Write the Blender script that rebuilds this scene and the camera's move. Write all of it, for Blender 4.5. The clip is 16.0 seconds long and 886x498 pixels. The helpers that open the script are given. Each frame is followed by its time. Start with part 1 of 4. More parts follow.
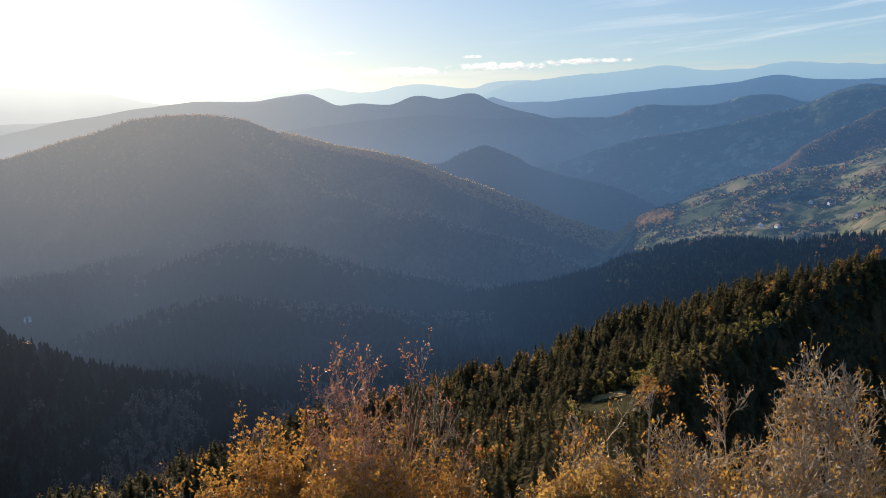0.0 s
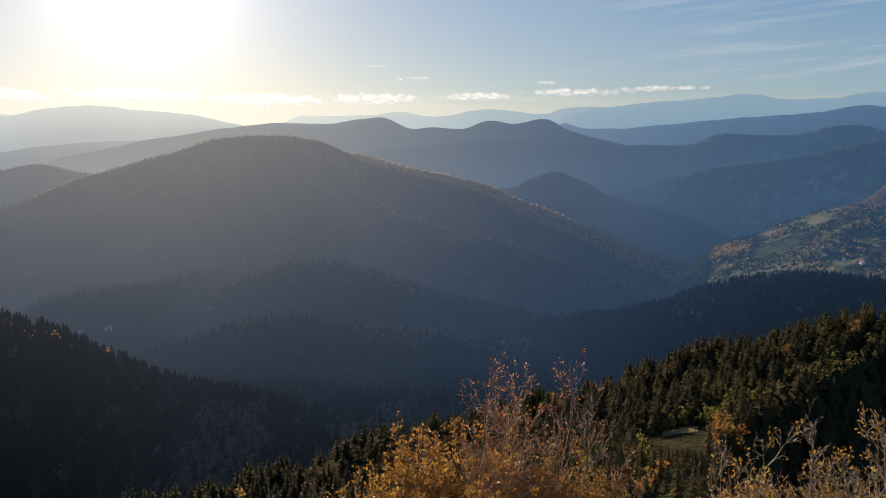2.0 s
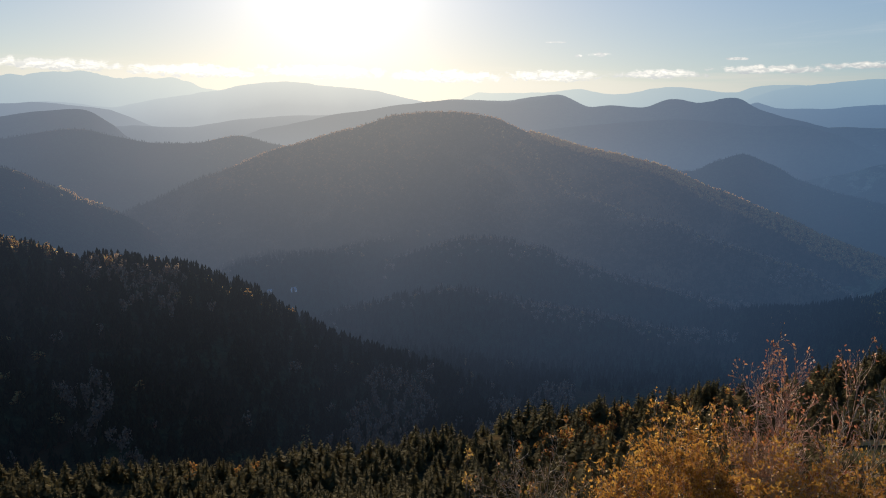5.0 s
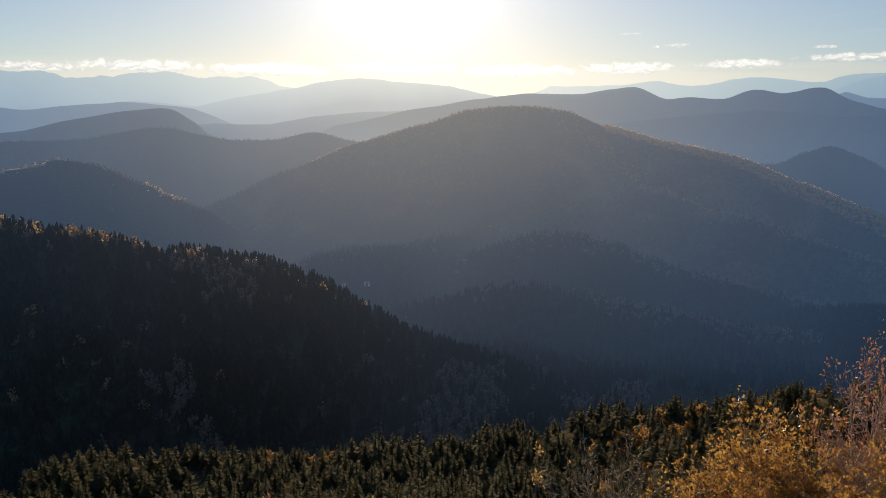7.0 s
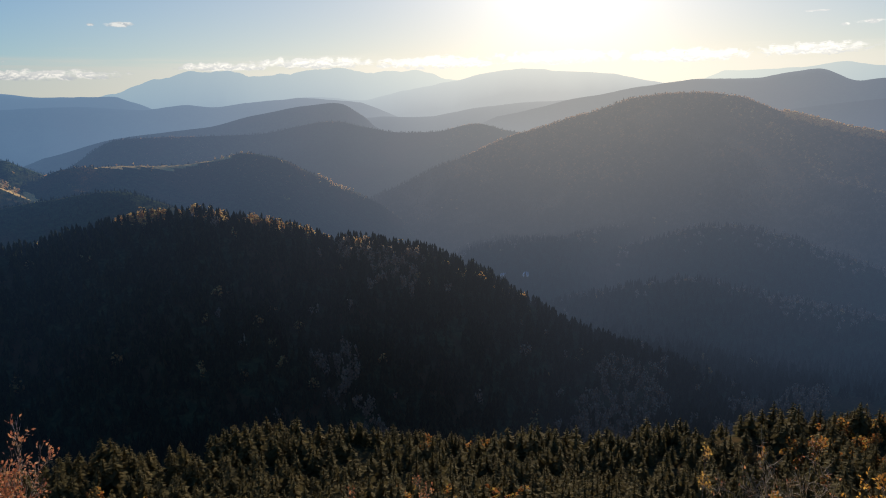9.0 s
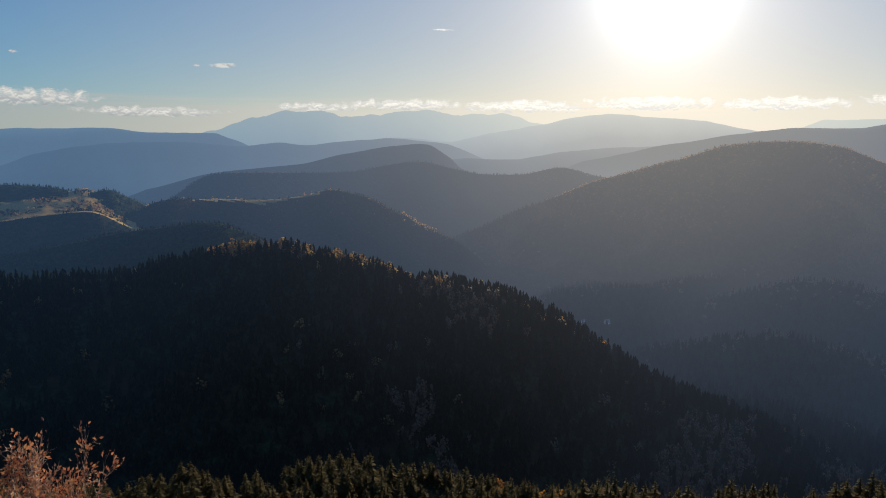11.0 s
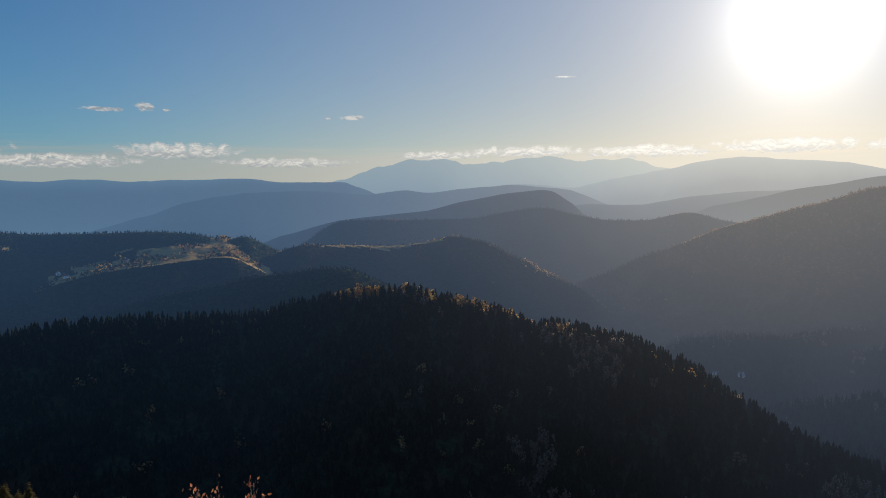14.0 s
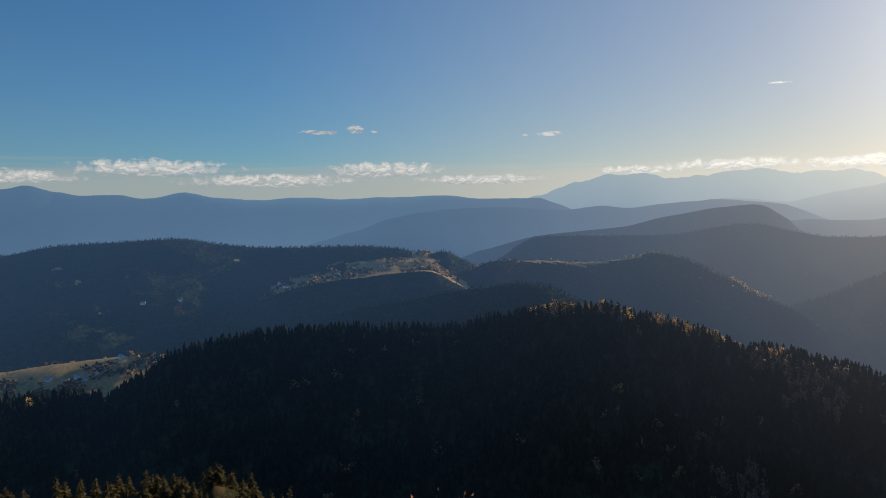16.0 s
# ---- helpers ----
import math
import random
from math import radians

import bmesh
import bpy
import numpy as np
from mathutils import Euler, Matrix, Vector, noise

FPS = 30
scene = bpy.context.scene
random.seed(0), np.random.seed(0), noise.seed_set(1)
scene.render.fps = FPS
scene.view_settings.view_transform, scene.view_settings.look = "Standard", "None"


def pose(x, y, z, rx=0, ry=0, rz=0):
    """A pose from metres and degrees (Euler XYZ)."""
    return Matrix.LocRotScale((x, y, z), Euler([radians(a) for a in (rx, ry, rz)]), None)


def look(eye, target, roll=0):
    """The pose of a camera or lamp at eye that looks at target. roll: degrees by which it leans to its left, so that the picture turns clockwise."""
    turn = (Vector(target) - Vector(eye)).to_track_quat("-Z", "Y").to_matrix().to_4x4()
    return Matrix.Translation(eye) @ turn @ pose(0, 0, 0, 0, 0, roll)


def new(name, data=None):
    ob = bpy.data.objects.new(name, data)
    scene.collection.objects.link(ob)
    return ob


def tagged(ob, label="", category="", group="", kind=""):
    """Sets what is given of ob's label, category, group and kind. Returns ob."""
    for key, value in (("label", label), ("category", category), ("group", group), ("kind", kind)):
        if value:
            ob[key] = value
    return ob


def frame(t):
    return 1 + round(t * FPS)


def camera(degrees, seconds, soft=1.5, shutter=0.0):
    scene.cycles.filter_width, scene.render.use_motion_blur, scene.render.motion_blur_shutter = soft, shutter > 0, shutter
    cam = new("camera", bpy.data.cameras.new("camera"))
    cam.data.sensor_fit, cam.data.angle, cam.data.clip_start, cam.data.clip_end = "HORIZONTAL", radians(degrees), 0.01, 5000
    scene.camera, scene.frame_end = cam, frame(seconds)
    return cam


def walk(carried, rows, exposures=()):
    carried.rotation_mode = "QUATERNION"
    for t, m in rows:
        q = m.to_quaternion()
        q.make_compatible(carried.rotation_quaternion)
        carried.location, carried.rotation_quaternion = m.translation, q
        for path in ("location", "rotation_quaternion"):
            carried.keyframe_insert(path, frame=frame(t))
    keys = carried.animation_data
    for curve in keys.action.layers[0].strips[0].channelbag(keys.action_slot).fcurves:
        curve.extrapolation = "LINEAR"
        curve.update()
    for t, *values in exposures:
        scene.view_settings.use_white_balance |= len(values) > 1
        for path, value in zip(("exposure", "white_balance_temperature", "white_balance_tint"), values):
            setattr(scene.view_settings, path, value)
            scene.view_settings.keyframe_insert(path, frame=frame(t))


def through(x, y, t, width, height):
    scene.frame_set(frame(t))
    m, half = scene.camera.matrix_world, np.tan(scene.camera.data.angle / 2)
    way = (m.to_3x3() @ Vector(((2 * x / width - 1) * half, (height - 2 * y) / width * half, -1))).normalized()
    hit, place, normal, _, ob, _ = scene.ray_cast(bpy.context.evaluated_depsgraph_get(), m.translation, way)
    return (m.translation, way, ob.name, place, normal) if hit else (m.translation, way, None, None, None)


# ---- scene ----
cam = camera(61.06, 16.0, soft=1.05)
walk(cam, [
    (0, pose(0.000, -0.000, 1.650, 80.18, 0.94, 0.00)),
    (0.5, pose(-0.290, 0.028, 1.631, 80.61, 0.87, 2.85)),
    (1, pose(-0.585, -0.065, 1.614, 81.09, 0.06, 2.64)),
    (1.5, pose(-0.866, -0.206, 1.632, 81.62, -0.38, 3.41)),
    (2, pose(-1.151, -0.361, 1.663, 82.04, -0.15, 5.38)),
    (2.5, pose(-1.423, -0.487, 1.641, 80.62, -0.16, 6.23)),
    (3, pose(-1.634, -0.736, 1.694, 80.92, -0.82, 10.71)),
    (3.5, pose(-1.941, -0.937, 1.703, 80.78, -0.64, 15.87)),
    (6, pose(-2.380, -0.168, 1.334, 80.04, -0.76, 20.40)),
    (6.5, pose(-2.371, -0.181, 1.353, 79.94, -0.38, 22.85)),
    (7, pose(-2.397, -0.200, 1.351, 79.79, -0.30, 23.99)),
    (7.5, pose(-2.399, -0.183, 1.339, 79.74, -0.31, 24.20)),
    (8, pose(-2.392, -0.205, 1.339, 79.30, -0.50, 24.06)),
    (8.5, pose(-2.438, -0.222, 1.338, 79.07, 0.22, 28.45)),
    (9, pose(-2.604, 0.288, 1.078, 79.15, 0.96, 36.05)),
    (9.2, pose(-2.655, 0.515, 0.979, 79.76, 0.02, 38.53)),
    (11.5, pose(-2.773, 0.502, 0.880, 83.28, -0.15, 44.04)),
    (12, pose(-2.846, 0.487, 0.895, 84.62, 0.02, 46.41)),
    (12.5, pose(-3.026, 0.498, 0.871, 84.80, -0.01, 47.11)),
    (13, pose(-3.086, 0.469, 0.871, 83.61, -0.18, 47.05)),
    (13.5, pose(-3.170, 0.464, 0.883, 83.30, -0.08, 48.54)),
    (14, pose(-3.303, 0.432, 0.908, 85.83, 0.24, 51.72)),
    (14.5, pose(-3.389, 0.367, 0.918, 87.61, 0.46, 57.91)),
    (15, pose(-3.382, 0.400, 0.916, 88.24, 0.44, 59.67)),
    (15.5, pose(-3.375, 0.434, 0.914, 87.61, 0.33, 61.63)),
    (16, pose(-3.467, 0.336, 0.927, 87.12, 0.53, 66.58)),
], exposures=((0.0, 0.86), (0.5, 0.76), (1.0, 0.48), (2.0, 0.34), (3.0, 0.40), (3.5, 0.36), (6.0, 0.43), (8.0, 0.42), (9.2, 0.38), (11.5, 0.1), (13.5, 0.03), (14.0, 0.05), (14.5, -0.08), (15.0, -0.08), (16.0, 0.13)))

# ---- light ----
SKY, SKY_TINT, SKY_WARM, SUN, MILK = 0.125, (0.37, 0.65, 0.91), (0.56, 0.25, 0.06), 5.0, 1.5
AUREOLE = ((500.0, 1.1), (80.0, 0.30), (13.0, 0.115))
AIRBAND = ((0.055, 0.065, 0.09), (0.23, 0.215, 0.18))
# strength of the haze painted on far surfaces as emission, by distance over 5 km
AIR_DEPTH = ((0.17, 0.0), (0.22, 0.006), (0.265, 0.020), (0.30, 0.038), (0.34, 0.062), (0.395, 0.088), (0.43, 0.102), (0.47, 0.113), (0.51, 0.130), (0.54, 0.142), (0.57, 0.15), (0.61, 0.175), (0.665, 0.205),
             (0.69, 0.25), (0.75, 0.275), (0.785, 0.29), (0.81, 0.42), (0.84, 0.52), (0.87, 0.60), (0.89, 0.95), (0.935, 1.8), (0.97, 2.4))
AIR_BLUE, AIR_SPREAD = (0.28, 0.33, 0.375), (0.55, 1.0, 1.8)      # blue haze put into the emission, and how fast it builds up in red, green and blue
AIR_GREY, AIR_WARM = (0.23, 0.18, 0.115), (0.36, 0.295, 0.17)     # painted haze and glare towards the sun, emitted by the surfaces

SUN_BEARING, SUN_HEIGHT = 26.5, 11.8   # degrees, bearing counted to the left of +y
s_az, s_el = radians(SUN_BEARING), radians(SUN_HEIGHT)
SUN_DIR = (-math.sin(s_az) * math.cos(s_el), math.cos(s_az) * math.cos(s_el), math.sin(s_el))


# ---- node helpers ----
class Graph:
    """A small writer of node trees."""

    def __init__(self, tree):
        self.t = tree
        tree.nodes.clear()

    def node(self, kind, **inputs):
        n = self.t.nodes.new(kind)
        for key, value in inputs.items():
            self.put(n, key, value)
        return n

    def put(self, n, key, value):
        names = key.replace("_", " ")
        socket = n.inputs[int(key[1:])] if key[0] == "i" and key[1:].isdigit() else n.inputs[names]
        if isinstance(value, bpy.types.NodeSocket):
            self.t.links.new(value, socket)
        else:
            socket.default_value = value

    def math(self, op, a, b=0.0, c=0.0, clamp=False):
        n = self.t.nodes.new("ShaderNodeMath")
        n.operation, n.use_clamp = op, clamp
        for k, v in (("i0", a), ("i1", b), ("i2", c)):
            self.put(n, k, v)
        return n.outputs[0]

    def vec(self, op, a, b=(0, 0, 0), out=0):
        n = self.t.nodes.new("ShaderNodeVectorMath")
        n.operation = op
        self.put(n, "i0", a)
        self.put(n, "i1", b)
        return n.outputs[out]

    def scale(self, a, s):
        n = self.t.nodes.new("ShaderNodeVectorMath")
        n.operation = "SCALE"
        self.put(n, "i0", a)
        self.put(n, "Scale", s)
        return n.outputs[0]

    def noise(self, vector, scale, detail=4.0, rough=0.55, distort=0.0):
        n = self.node("ShaderNodeTexNoise", Scale=scale, Detail=detail, Roughness=rough, Distortion=distort)
        if vector is not None:
            self.put(n, "Vector", vector)
        return n.outputs["Fac"]

    def step(self, x, lo, hi, smooth=True):
        n = self.node("ShaderNodeMapRange", Value=x, From_Min=lo, From_Max=hi)
        n.interpolation_type = "SMOOTHSTEP" if smooth else "LINEAR"
        return n.outputs[0]

    def mix(self, f, a, b):
        n = self.t.nodes.new("ShaderNodeMix")
        n.data_type = "RGBA"
        self.put(n, "i0", f)
        self.put(n, "i6", a if isinstance(a, bpy.types.NodeSocket) else (*a[:3], 1))
        self.put(n, "i7", b if isinstance(b, bpy.types.NodeSocket) else (*b[:3], 1))
        return n.outputs[2]

    def ramp(self, f, stops):
        n = self.node("ShaderNodeValToRGB", Fac=f)
        e = n.color_ramp.elements
        for i, (p, c) in enumerate(stops):
            k = e[i] if i < 2 else e.new(p)
            k.position, k.color = p, (*c, 1)
        return n.outputs[0]


# ---- world: evening sky with the sun's wide aureole and a low bank of cloud ----
world = bpy.data.worlds.new("evening_sky")
scene.world = world
world.use_nodes = True
g = Graph(world.node_tree)
sky = g.node("ShaderNodeTexSky")
sky.sky_type, sky.sun_disc = "NISHITA", False
sky.sun_elevation, sky.sun_rotation = s_el, -s_az
sky.altitude, sky.air_density, sky.dust_density, sky.ozone_density = 1200, 1.0, 0.5, 1.6
way = g.vec("NORMALIZE", g.node("ShaderNodeTexCoord").outputs["Generated"])
toward = g.math("MAXIMUM", g.vec("DOT_PRODUCT", way, SUN_DIR, out=1), 0.0)
sep = g.node("ShaderNodeSeparateXYZ", Vector=way)
east, north, up = sep.outputs
el = g.math("DEGREES", g.math("ARCSINE", up))
az = g.math("DEGREES", g.math("ARCTAN2", g.math("MULTIPLY", east, -1.0), north))
aureole = g.math("ADD", g.math("MULTIPLY", g.math("POWER", toward, AUREOLE[0][0]), AUREOLE[0][1]),
                 g.math("ADD", g.math("MULTIPLY", g.math("POWER", toward, AUREOLE[1][0]), AUREOLE[1][1]),
                        g.math("MULTIPLY", g.math("POWER", toward, AUREOLE[2][0]), AUREOLE[2][1])))
glow = g.scale((1.0, 0.97, 0.91), aureole)
low = g.math("EXPONENT", g.math("MULTIPLY", g.math("MAXIMUM", el, 0.0), -0.22))
airband = g.scale(g.vec("ADD", AIRBAND[0], g.scale(AIRBAND[1], g.math("POWER", toward, 7.0))), low)
dome = g.scale(g.vec("MULTIPLY", sky.outputs[0], g.vec("ADD", SKY_TINT, g.scale(SKY_WARM, g.step(toward, 0.55, 1.0)))), SKY)
dome = g.scale(dome, g.math("DIVIDE", 1.0, g.math("ADD", 1.0, g.math("MULTIPLY", g.vec("DOT_PRODUCT", dome, (0.3, 0.5, 0.2), out=1), MILK))))   # a milky evening sky: its brightest part is spread out
clear = g.vec("ADD", g.vec("ADD", dome, glow), airband)
# heaps of small cumulus low over the ranges, ragged above and flatter below: bearing, height, half width, half height in degrees
flat = g.node("ShaderNodeCombineXYZ", X=g.math("MULTIPLY", az, 0.60), Y=g.math("MULTIPLY", el, 1.25)).outputs[0]
ragged = g.math("SUBTRACT", g.noise(flat, 2.1, 9.0, 0.66, 0.3), 0.5)
cloud, shade = 0.0, 0.0
HEAPS = ((87.5, 3.15, 5.6, 0.75), (79.5, 2.3, 7.0, 0.55), (71.0, 3.1, 4.6, 0.72), (63.5, 2.35, 5.0, 0.45), (52.0, 2.9, 3.5, 0.40), (45.5, 3.15, 5.0, 0.50), (36.5, 3.05, 5.5, 0.55),
         (27.5, 3.25, 5.5, 0.62), (18.5, 3.1, 5.0, 0.55), (10.5, 3.25, 4.0, 0.50), (3.0, 3.45, 3.6, 0.40), (-4.5, 3.75, 4.2, 0.34), (-10.5, 3.95, 3.6, 0.26), (98.0, 2.5, 6.0, 0.6))
for c_az, c_el, c_w, c_h in HEAPS:
    tall = g.math("SUBTRACT", el, c_el)
    tall = g.math("MAXIMUM", g.math("DIVIDE", tall, c_h), g.math("DIVIDE", tall, -0.75 * c_h))
    off = g.math("ADD", g.math("POWER", g.math("DIVIDE", g.math("SUBTRACT", az, c_az), c_w), 2.0), g.math("POWER", tall, 2.0))
    off = g.math("ADD", off, g.math("MULTIPLY", ragged, 4.8))
    body = g.step(off, 1.05, 0.25)
    shade = g.math("MAXIMUM", shade, g.math("MULTIPLY", body, g.step(g.math("DIVIDE", g.math("SUBTRACT", el, c_el), c_h), -0.9, 0.7)))
    cloud = g.math("MAXIMUM", cloud, body)
for c_az, c_el, c_w, c_h in ((58.5, 5.72, 1.0, 0.20), (60.3, 5.66, 0.25, 0.10), (73.2, 6.2, 0.75, 0.30), (75.9, 5.95, 1.5, 0.17), (71.7, 6.02, 0.3, 0.12),
                             (7.2, 4.85, 0.85, 0.15), (8.7, 4.75, 0.3, 0.10), (42.5, 8.6, 0.8, 0.07), (10.4, 5.7, 0.9, 0.06), (-2.2, 4.5, 0.8, 0.12)):
    off = g.math("ADD", g.math("POWER", g.math("DIVIDE", g.math("SUBTRACT", az, c_az), c_w), 2.0),
                 g.math("POWER", g.math("DIVIDE", g.math("SUBTRACT", el, c_el), c_h), 2.0))
    off = g.math("ADD", off, g.math("MULTIPLY", g.math("SUBTRACT", g.noise(flat, 3.2, 4.0), 0.5), 2.8))
    cloud = g.math("MAXIMUM", cloud, g.step(off, 1.1, 0.3))
above = g.noise(g.vec("ADD", flat, (0.0, 0.16, 0.0)), 2.1, 9.0, 0.66, 0.3)
lit = g.math("ADD", g.math("MULTIPLY", g.step(g.math("SUBTRACT", g.math("ADD", ragged, 0.5), above), -0.08, 0.10), 0.6), g.math("MULTIPLY", shade, 0.45))
cloud_day = g.vec("ADD", g.scale(g.vec("ADD", (0.27, 0.30, 0.335), g.scale((0.46, 0.40, 0.31), lit)), 1.0),
                  g.scale((1.0, 0.92, 0.78), g.math("MULTIPLY", g.math("POWER", toward, 9.0), 0.5)))
# thin streaks of ice cloud
streak = g.node("ShaderNodeCombineXYZ", X=g.math("MULTIPLY", az, 0.05), Y=g.math("ADD", g.math("MULTIPLY", el, 0.75), g.math("MULTIPLY", az, 0.06))).outputs[0]
cirrus = g.math("MULTIPLY", g.step(g.noise(streak, 1.0, 6.0, 0.62, 0.4), 0.50, 0.72),
                g.math("MULTIPLY", g.step(az, 4.0, -22.0), g.math("MULTIPLY", g.step(el, 3.4, 5.0), g.step(el, 14.0, 8.0))))
veil = g.math("MULTIPLY", g.math("MULTIPLY", g.step(az, 12.0, -24.0), g.step(el, 16.0, 3.0)), 0.42)
seen_sky = g.mix(g.math("MULTIPLY", cirrus, 0.4), g.mix(veil, clear, (0.36, 0.375, 0.37)), (0.62, 0.62, 0.60))
# flat pale layers below the heaps, down to the ranges
layers = g.noise(g.node("ShaderNodeCombineXYZ", X=g.math("MULTIPLY", az, 0.07), Y=g.math("MULTIPLY", el, 1.6)).outputs[0], 1.6, 4.0, 0.55)
bank = g.math("MULTIPLY", g.step(g.math("ADD", el, g.math("MULTIPLY", g.math("SUBTRACT", layers, 0.5), 2.6)), 4.0, 2.3), 0.74)
bank_day = g.vec("ADD", (0.33, 0.35, 0.345), g.scale((0.55, 0.47, 0.36), g.math("POWER", toward, 7.0)))
seen_sky = g.mix(bank, seen_sky, bank_day)
seen_sky = g.mix(g.math("MULTIPLY", cloud, 0.85), seen_sky, cloud_day)
out = g.node("ShaderNodeOutputWorld", Surface=g.node("ShaderNodeBackground", Color=seen_sky, Strength=1.0).outputs[0])

sun = new("sun", bpy.data.lights.new("sun", "SUN"))
sun.data.energy, sun.data.angle, sun.data.color = SUN, radians(0.6), (1.0, 0.86, 0.66)
sun.matrix_world = look((0, 0, 0), tuple(-c for c in SUN_DIR))


# ---- materials ----
def material(name):
    m = bpy.data.materials.new(name)
    m.use_nodes = True
    return m, Graph(m.node_tree)


def finish(gr, shader):
    gr.node("ShaderNodeOutputMaterial", Surface=shader)


def with_painted_haze(gr, shader):
    """Far backdrop only, beyond a kilometre: paints haze on the surface as emission, more with distance and in the far
    valleys, stronger towards the sun.
    """
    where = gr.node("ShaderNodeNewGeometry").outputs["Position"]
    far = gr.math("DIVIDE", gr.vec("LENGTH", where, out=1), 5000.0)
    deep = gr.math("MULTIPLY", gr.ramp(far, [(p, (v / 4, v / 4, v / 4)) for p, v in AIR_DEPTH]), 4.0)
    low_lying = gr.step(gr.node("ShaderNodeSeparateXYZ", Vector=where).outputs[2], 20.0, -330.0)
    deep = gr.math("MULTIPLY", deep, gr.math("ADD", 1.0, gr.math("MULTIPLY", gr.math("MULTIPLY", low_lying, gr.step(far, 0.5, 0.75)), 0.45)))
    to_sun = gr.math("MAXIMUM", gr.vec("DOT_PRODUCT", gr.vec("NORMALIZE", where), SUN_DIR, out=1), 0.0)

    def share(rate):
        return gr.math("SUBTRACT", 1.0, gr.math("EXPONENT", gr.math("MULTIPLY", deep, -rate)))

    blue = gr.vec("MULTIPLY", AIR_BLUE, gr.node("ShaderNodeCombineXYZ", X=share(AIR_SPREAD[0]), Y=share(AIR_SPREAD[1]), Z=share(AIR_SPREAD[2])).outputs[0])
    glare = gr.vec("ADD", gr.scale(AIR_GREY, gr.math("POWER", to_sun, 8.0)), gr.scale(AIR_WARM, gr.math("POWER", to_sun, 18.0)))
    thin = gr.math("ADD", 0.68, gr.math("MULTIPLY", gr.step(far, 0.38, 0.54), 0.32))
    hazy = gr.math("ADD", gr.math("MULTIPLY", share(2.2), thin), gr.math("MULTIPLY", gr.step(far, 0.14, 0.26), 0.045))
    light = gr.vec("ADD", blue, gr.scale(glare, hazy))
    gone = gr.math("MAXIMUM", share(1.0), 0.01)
    haze_glow = gr.node("ShaderNodeEmission", Color=light, Strength=gr.math("DIVIDE", 1.0, gone)).outputs[0]
    return gr.node("ShaderNodeMixShader", Fac=gone, i1=shader, i2=haze_glow).outputs[0]


def leafy(name, stops, island, rough=0.6, through=0.35, grain=1.2, air=False, gloss=0.05, single=0.75):
    """Foliage: hue by piece, light through the leaf as well as off it. air: haze painted on as emission."""
    m, gr = material(name)
    if island:
        pick = gr.node("ShaderNodeNewGeometry").outputs["Random Per Island"]
    else:
        pick = gr.node("ShaderNodeObjectInfo").outputs["Random"]
    where = gr.node("ShaderNodeNewGeometry").outputs["Position"]
    fleck = gr.noise(where, grain, 3.0)
    col = gr.ramp(gr.math("ADD", gr.math("MULTIPLY", pick, single), gr.math("MULTIPLY", fleck, 1.05 - single), clamp=True), stops)
    pr = gr.node("ShaderNodeBsdfPrincipled", Base_Color=col, Roughness=rough)
    gr.put(pr, "Specular_IOR_Level", 0.0 if air else gloss)
    tr = gr.node("ShaderNodeBsdfTranslucent", Color=col)
    shader = gr.node("ShaderNodeMixShader", Fac=through, i1=pr.outputs[0], i2=tr.outputs[0]).outputs[0]
    finish(gr, with_painted_haze(gr, shader) if air else shader)
    return m


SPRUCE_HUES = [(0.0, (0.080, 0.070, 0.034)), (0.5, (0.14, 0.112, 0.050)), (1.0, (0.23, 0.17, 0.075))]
BEECH_HUES = [(0.0, (0.14, 0.08, 0.047)), (0.5, (0.22, 0.125, 0.066)), (1.0, (0.30, 0.175, 0.085))]
CONIFER = leafy("conifer_needles", SPRUCE_HUES, True, 0.9, 0.5, 0.16, single=0.25)
CONIFER_ONE = leafy("conifer_needles_single", SPRUCE_HUES, False, 0.9, 0.5, 0.8)
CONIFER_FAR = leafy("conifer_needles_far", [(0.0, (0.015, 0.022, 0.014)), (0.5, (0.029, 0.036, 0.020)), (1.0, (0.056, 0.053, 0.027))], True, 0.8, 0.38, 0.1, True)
AUTUMN_FAR = leafy("autumn_crown_far", [(0.0, (0.22, 0.10, 0.045)), (0.4, (0.34, 0.18, 0.07)), (0.7, (0.42, 0.28, 0.11)), (1.0, (0.42, 0.36, 0.16))], True, 0.6, 0.45, 0.1, True)
BARE_FAR = leafy("bare_beech_crown_far", [(0.0, (0.15, 0.11, 0.085)), (0.5, (0.26, 0.19, 0.14)), (1.0, (0.37, 0.265, 0.18))], True, 0.8, 0.45, 0.1, True)
OLIVE = leafy("olive_larch_crown", [(0.0, (0.11, 0.10, 0.035)), (0.4, (0.21, 0.18, 0.05)), (0.75, (0.32, 0.25, 0.07)), (1.0, (0.40, 0.28, 0.08))], True, 0.6, 0.45, 0.5)
AUTUMN = leafy("autumn_crown", [(0.0, (0.19, 0.07, 0.03)), (0.35, (0.35, 0.14, 0.045)), (0.6, (0.44, 0.22, 0.055)), (0.8, (0.36, 0.26, 0.07)), (1.0, (0.2, 0.18, 0.06))], True, 0.6, 0.4, 0.5)
BROWN_FAR = leafy("brown_beech_crown_far", BEECH_HUES, True, 0.7, 0.5, 0.1, True)
YELLOW_LEAF = leafy("yellow_birch_leaf", [(0.0, (0.16, 0.065, 0.03)), (0.3, (0.34, 0.16, 0.04)), (0.65, (0.50, 0.265, 0.05)), (1.0, (0.58, 0.37, 0.09))], True, 0.42, 0.48, 6.0, gloss=0.25)
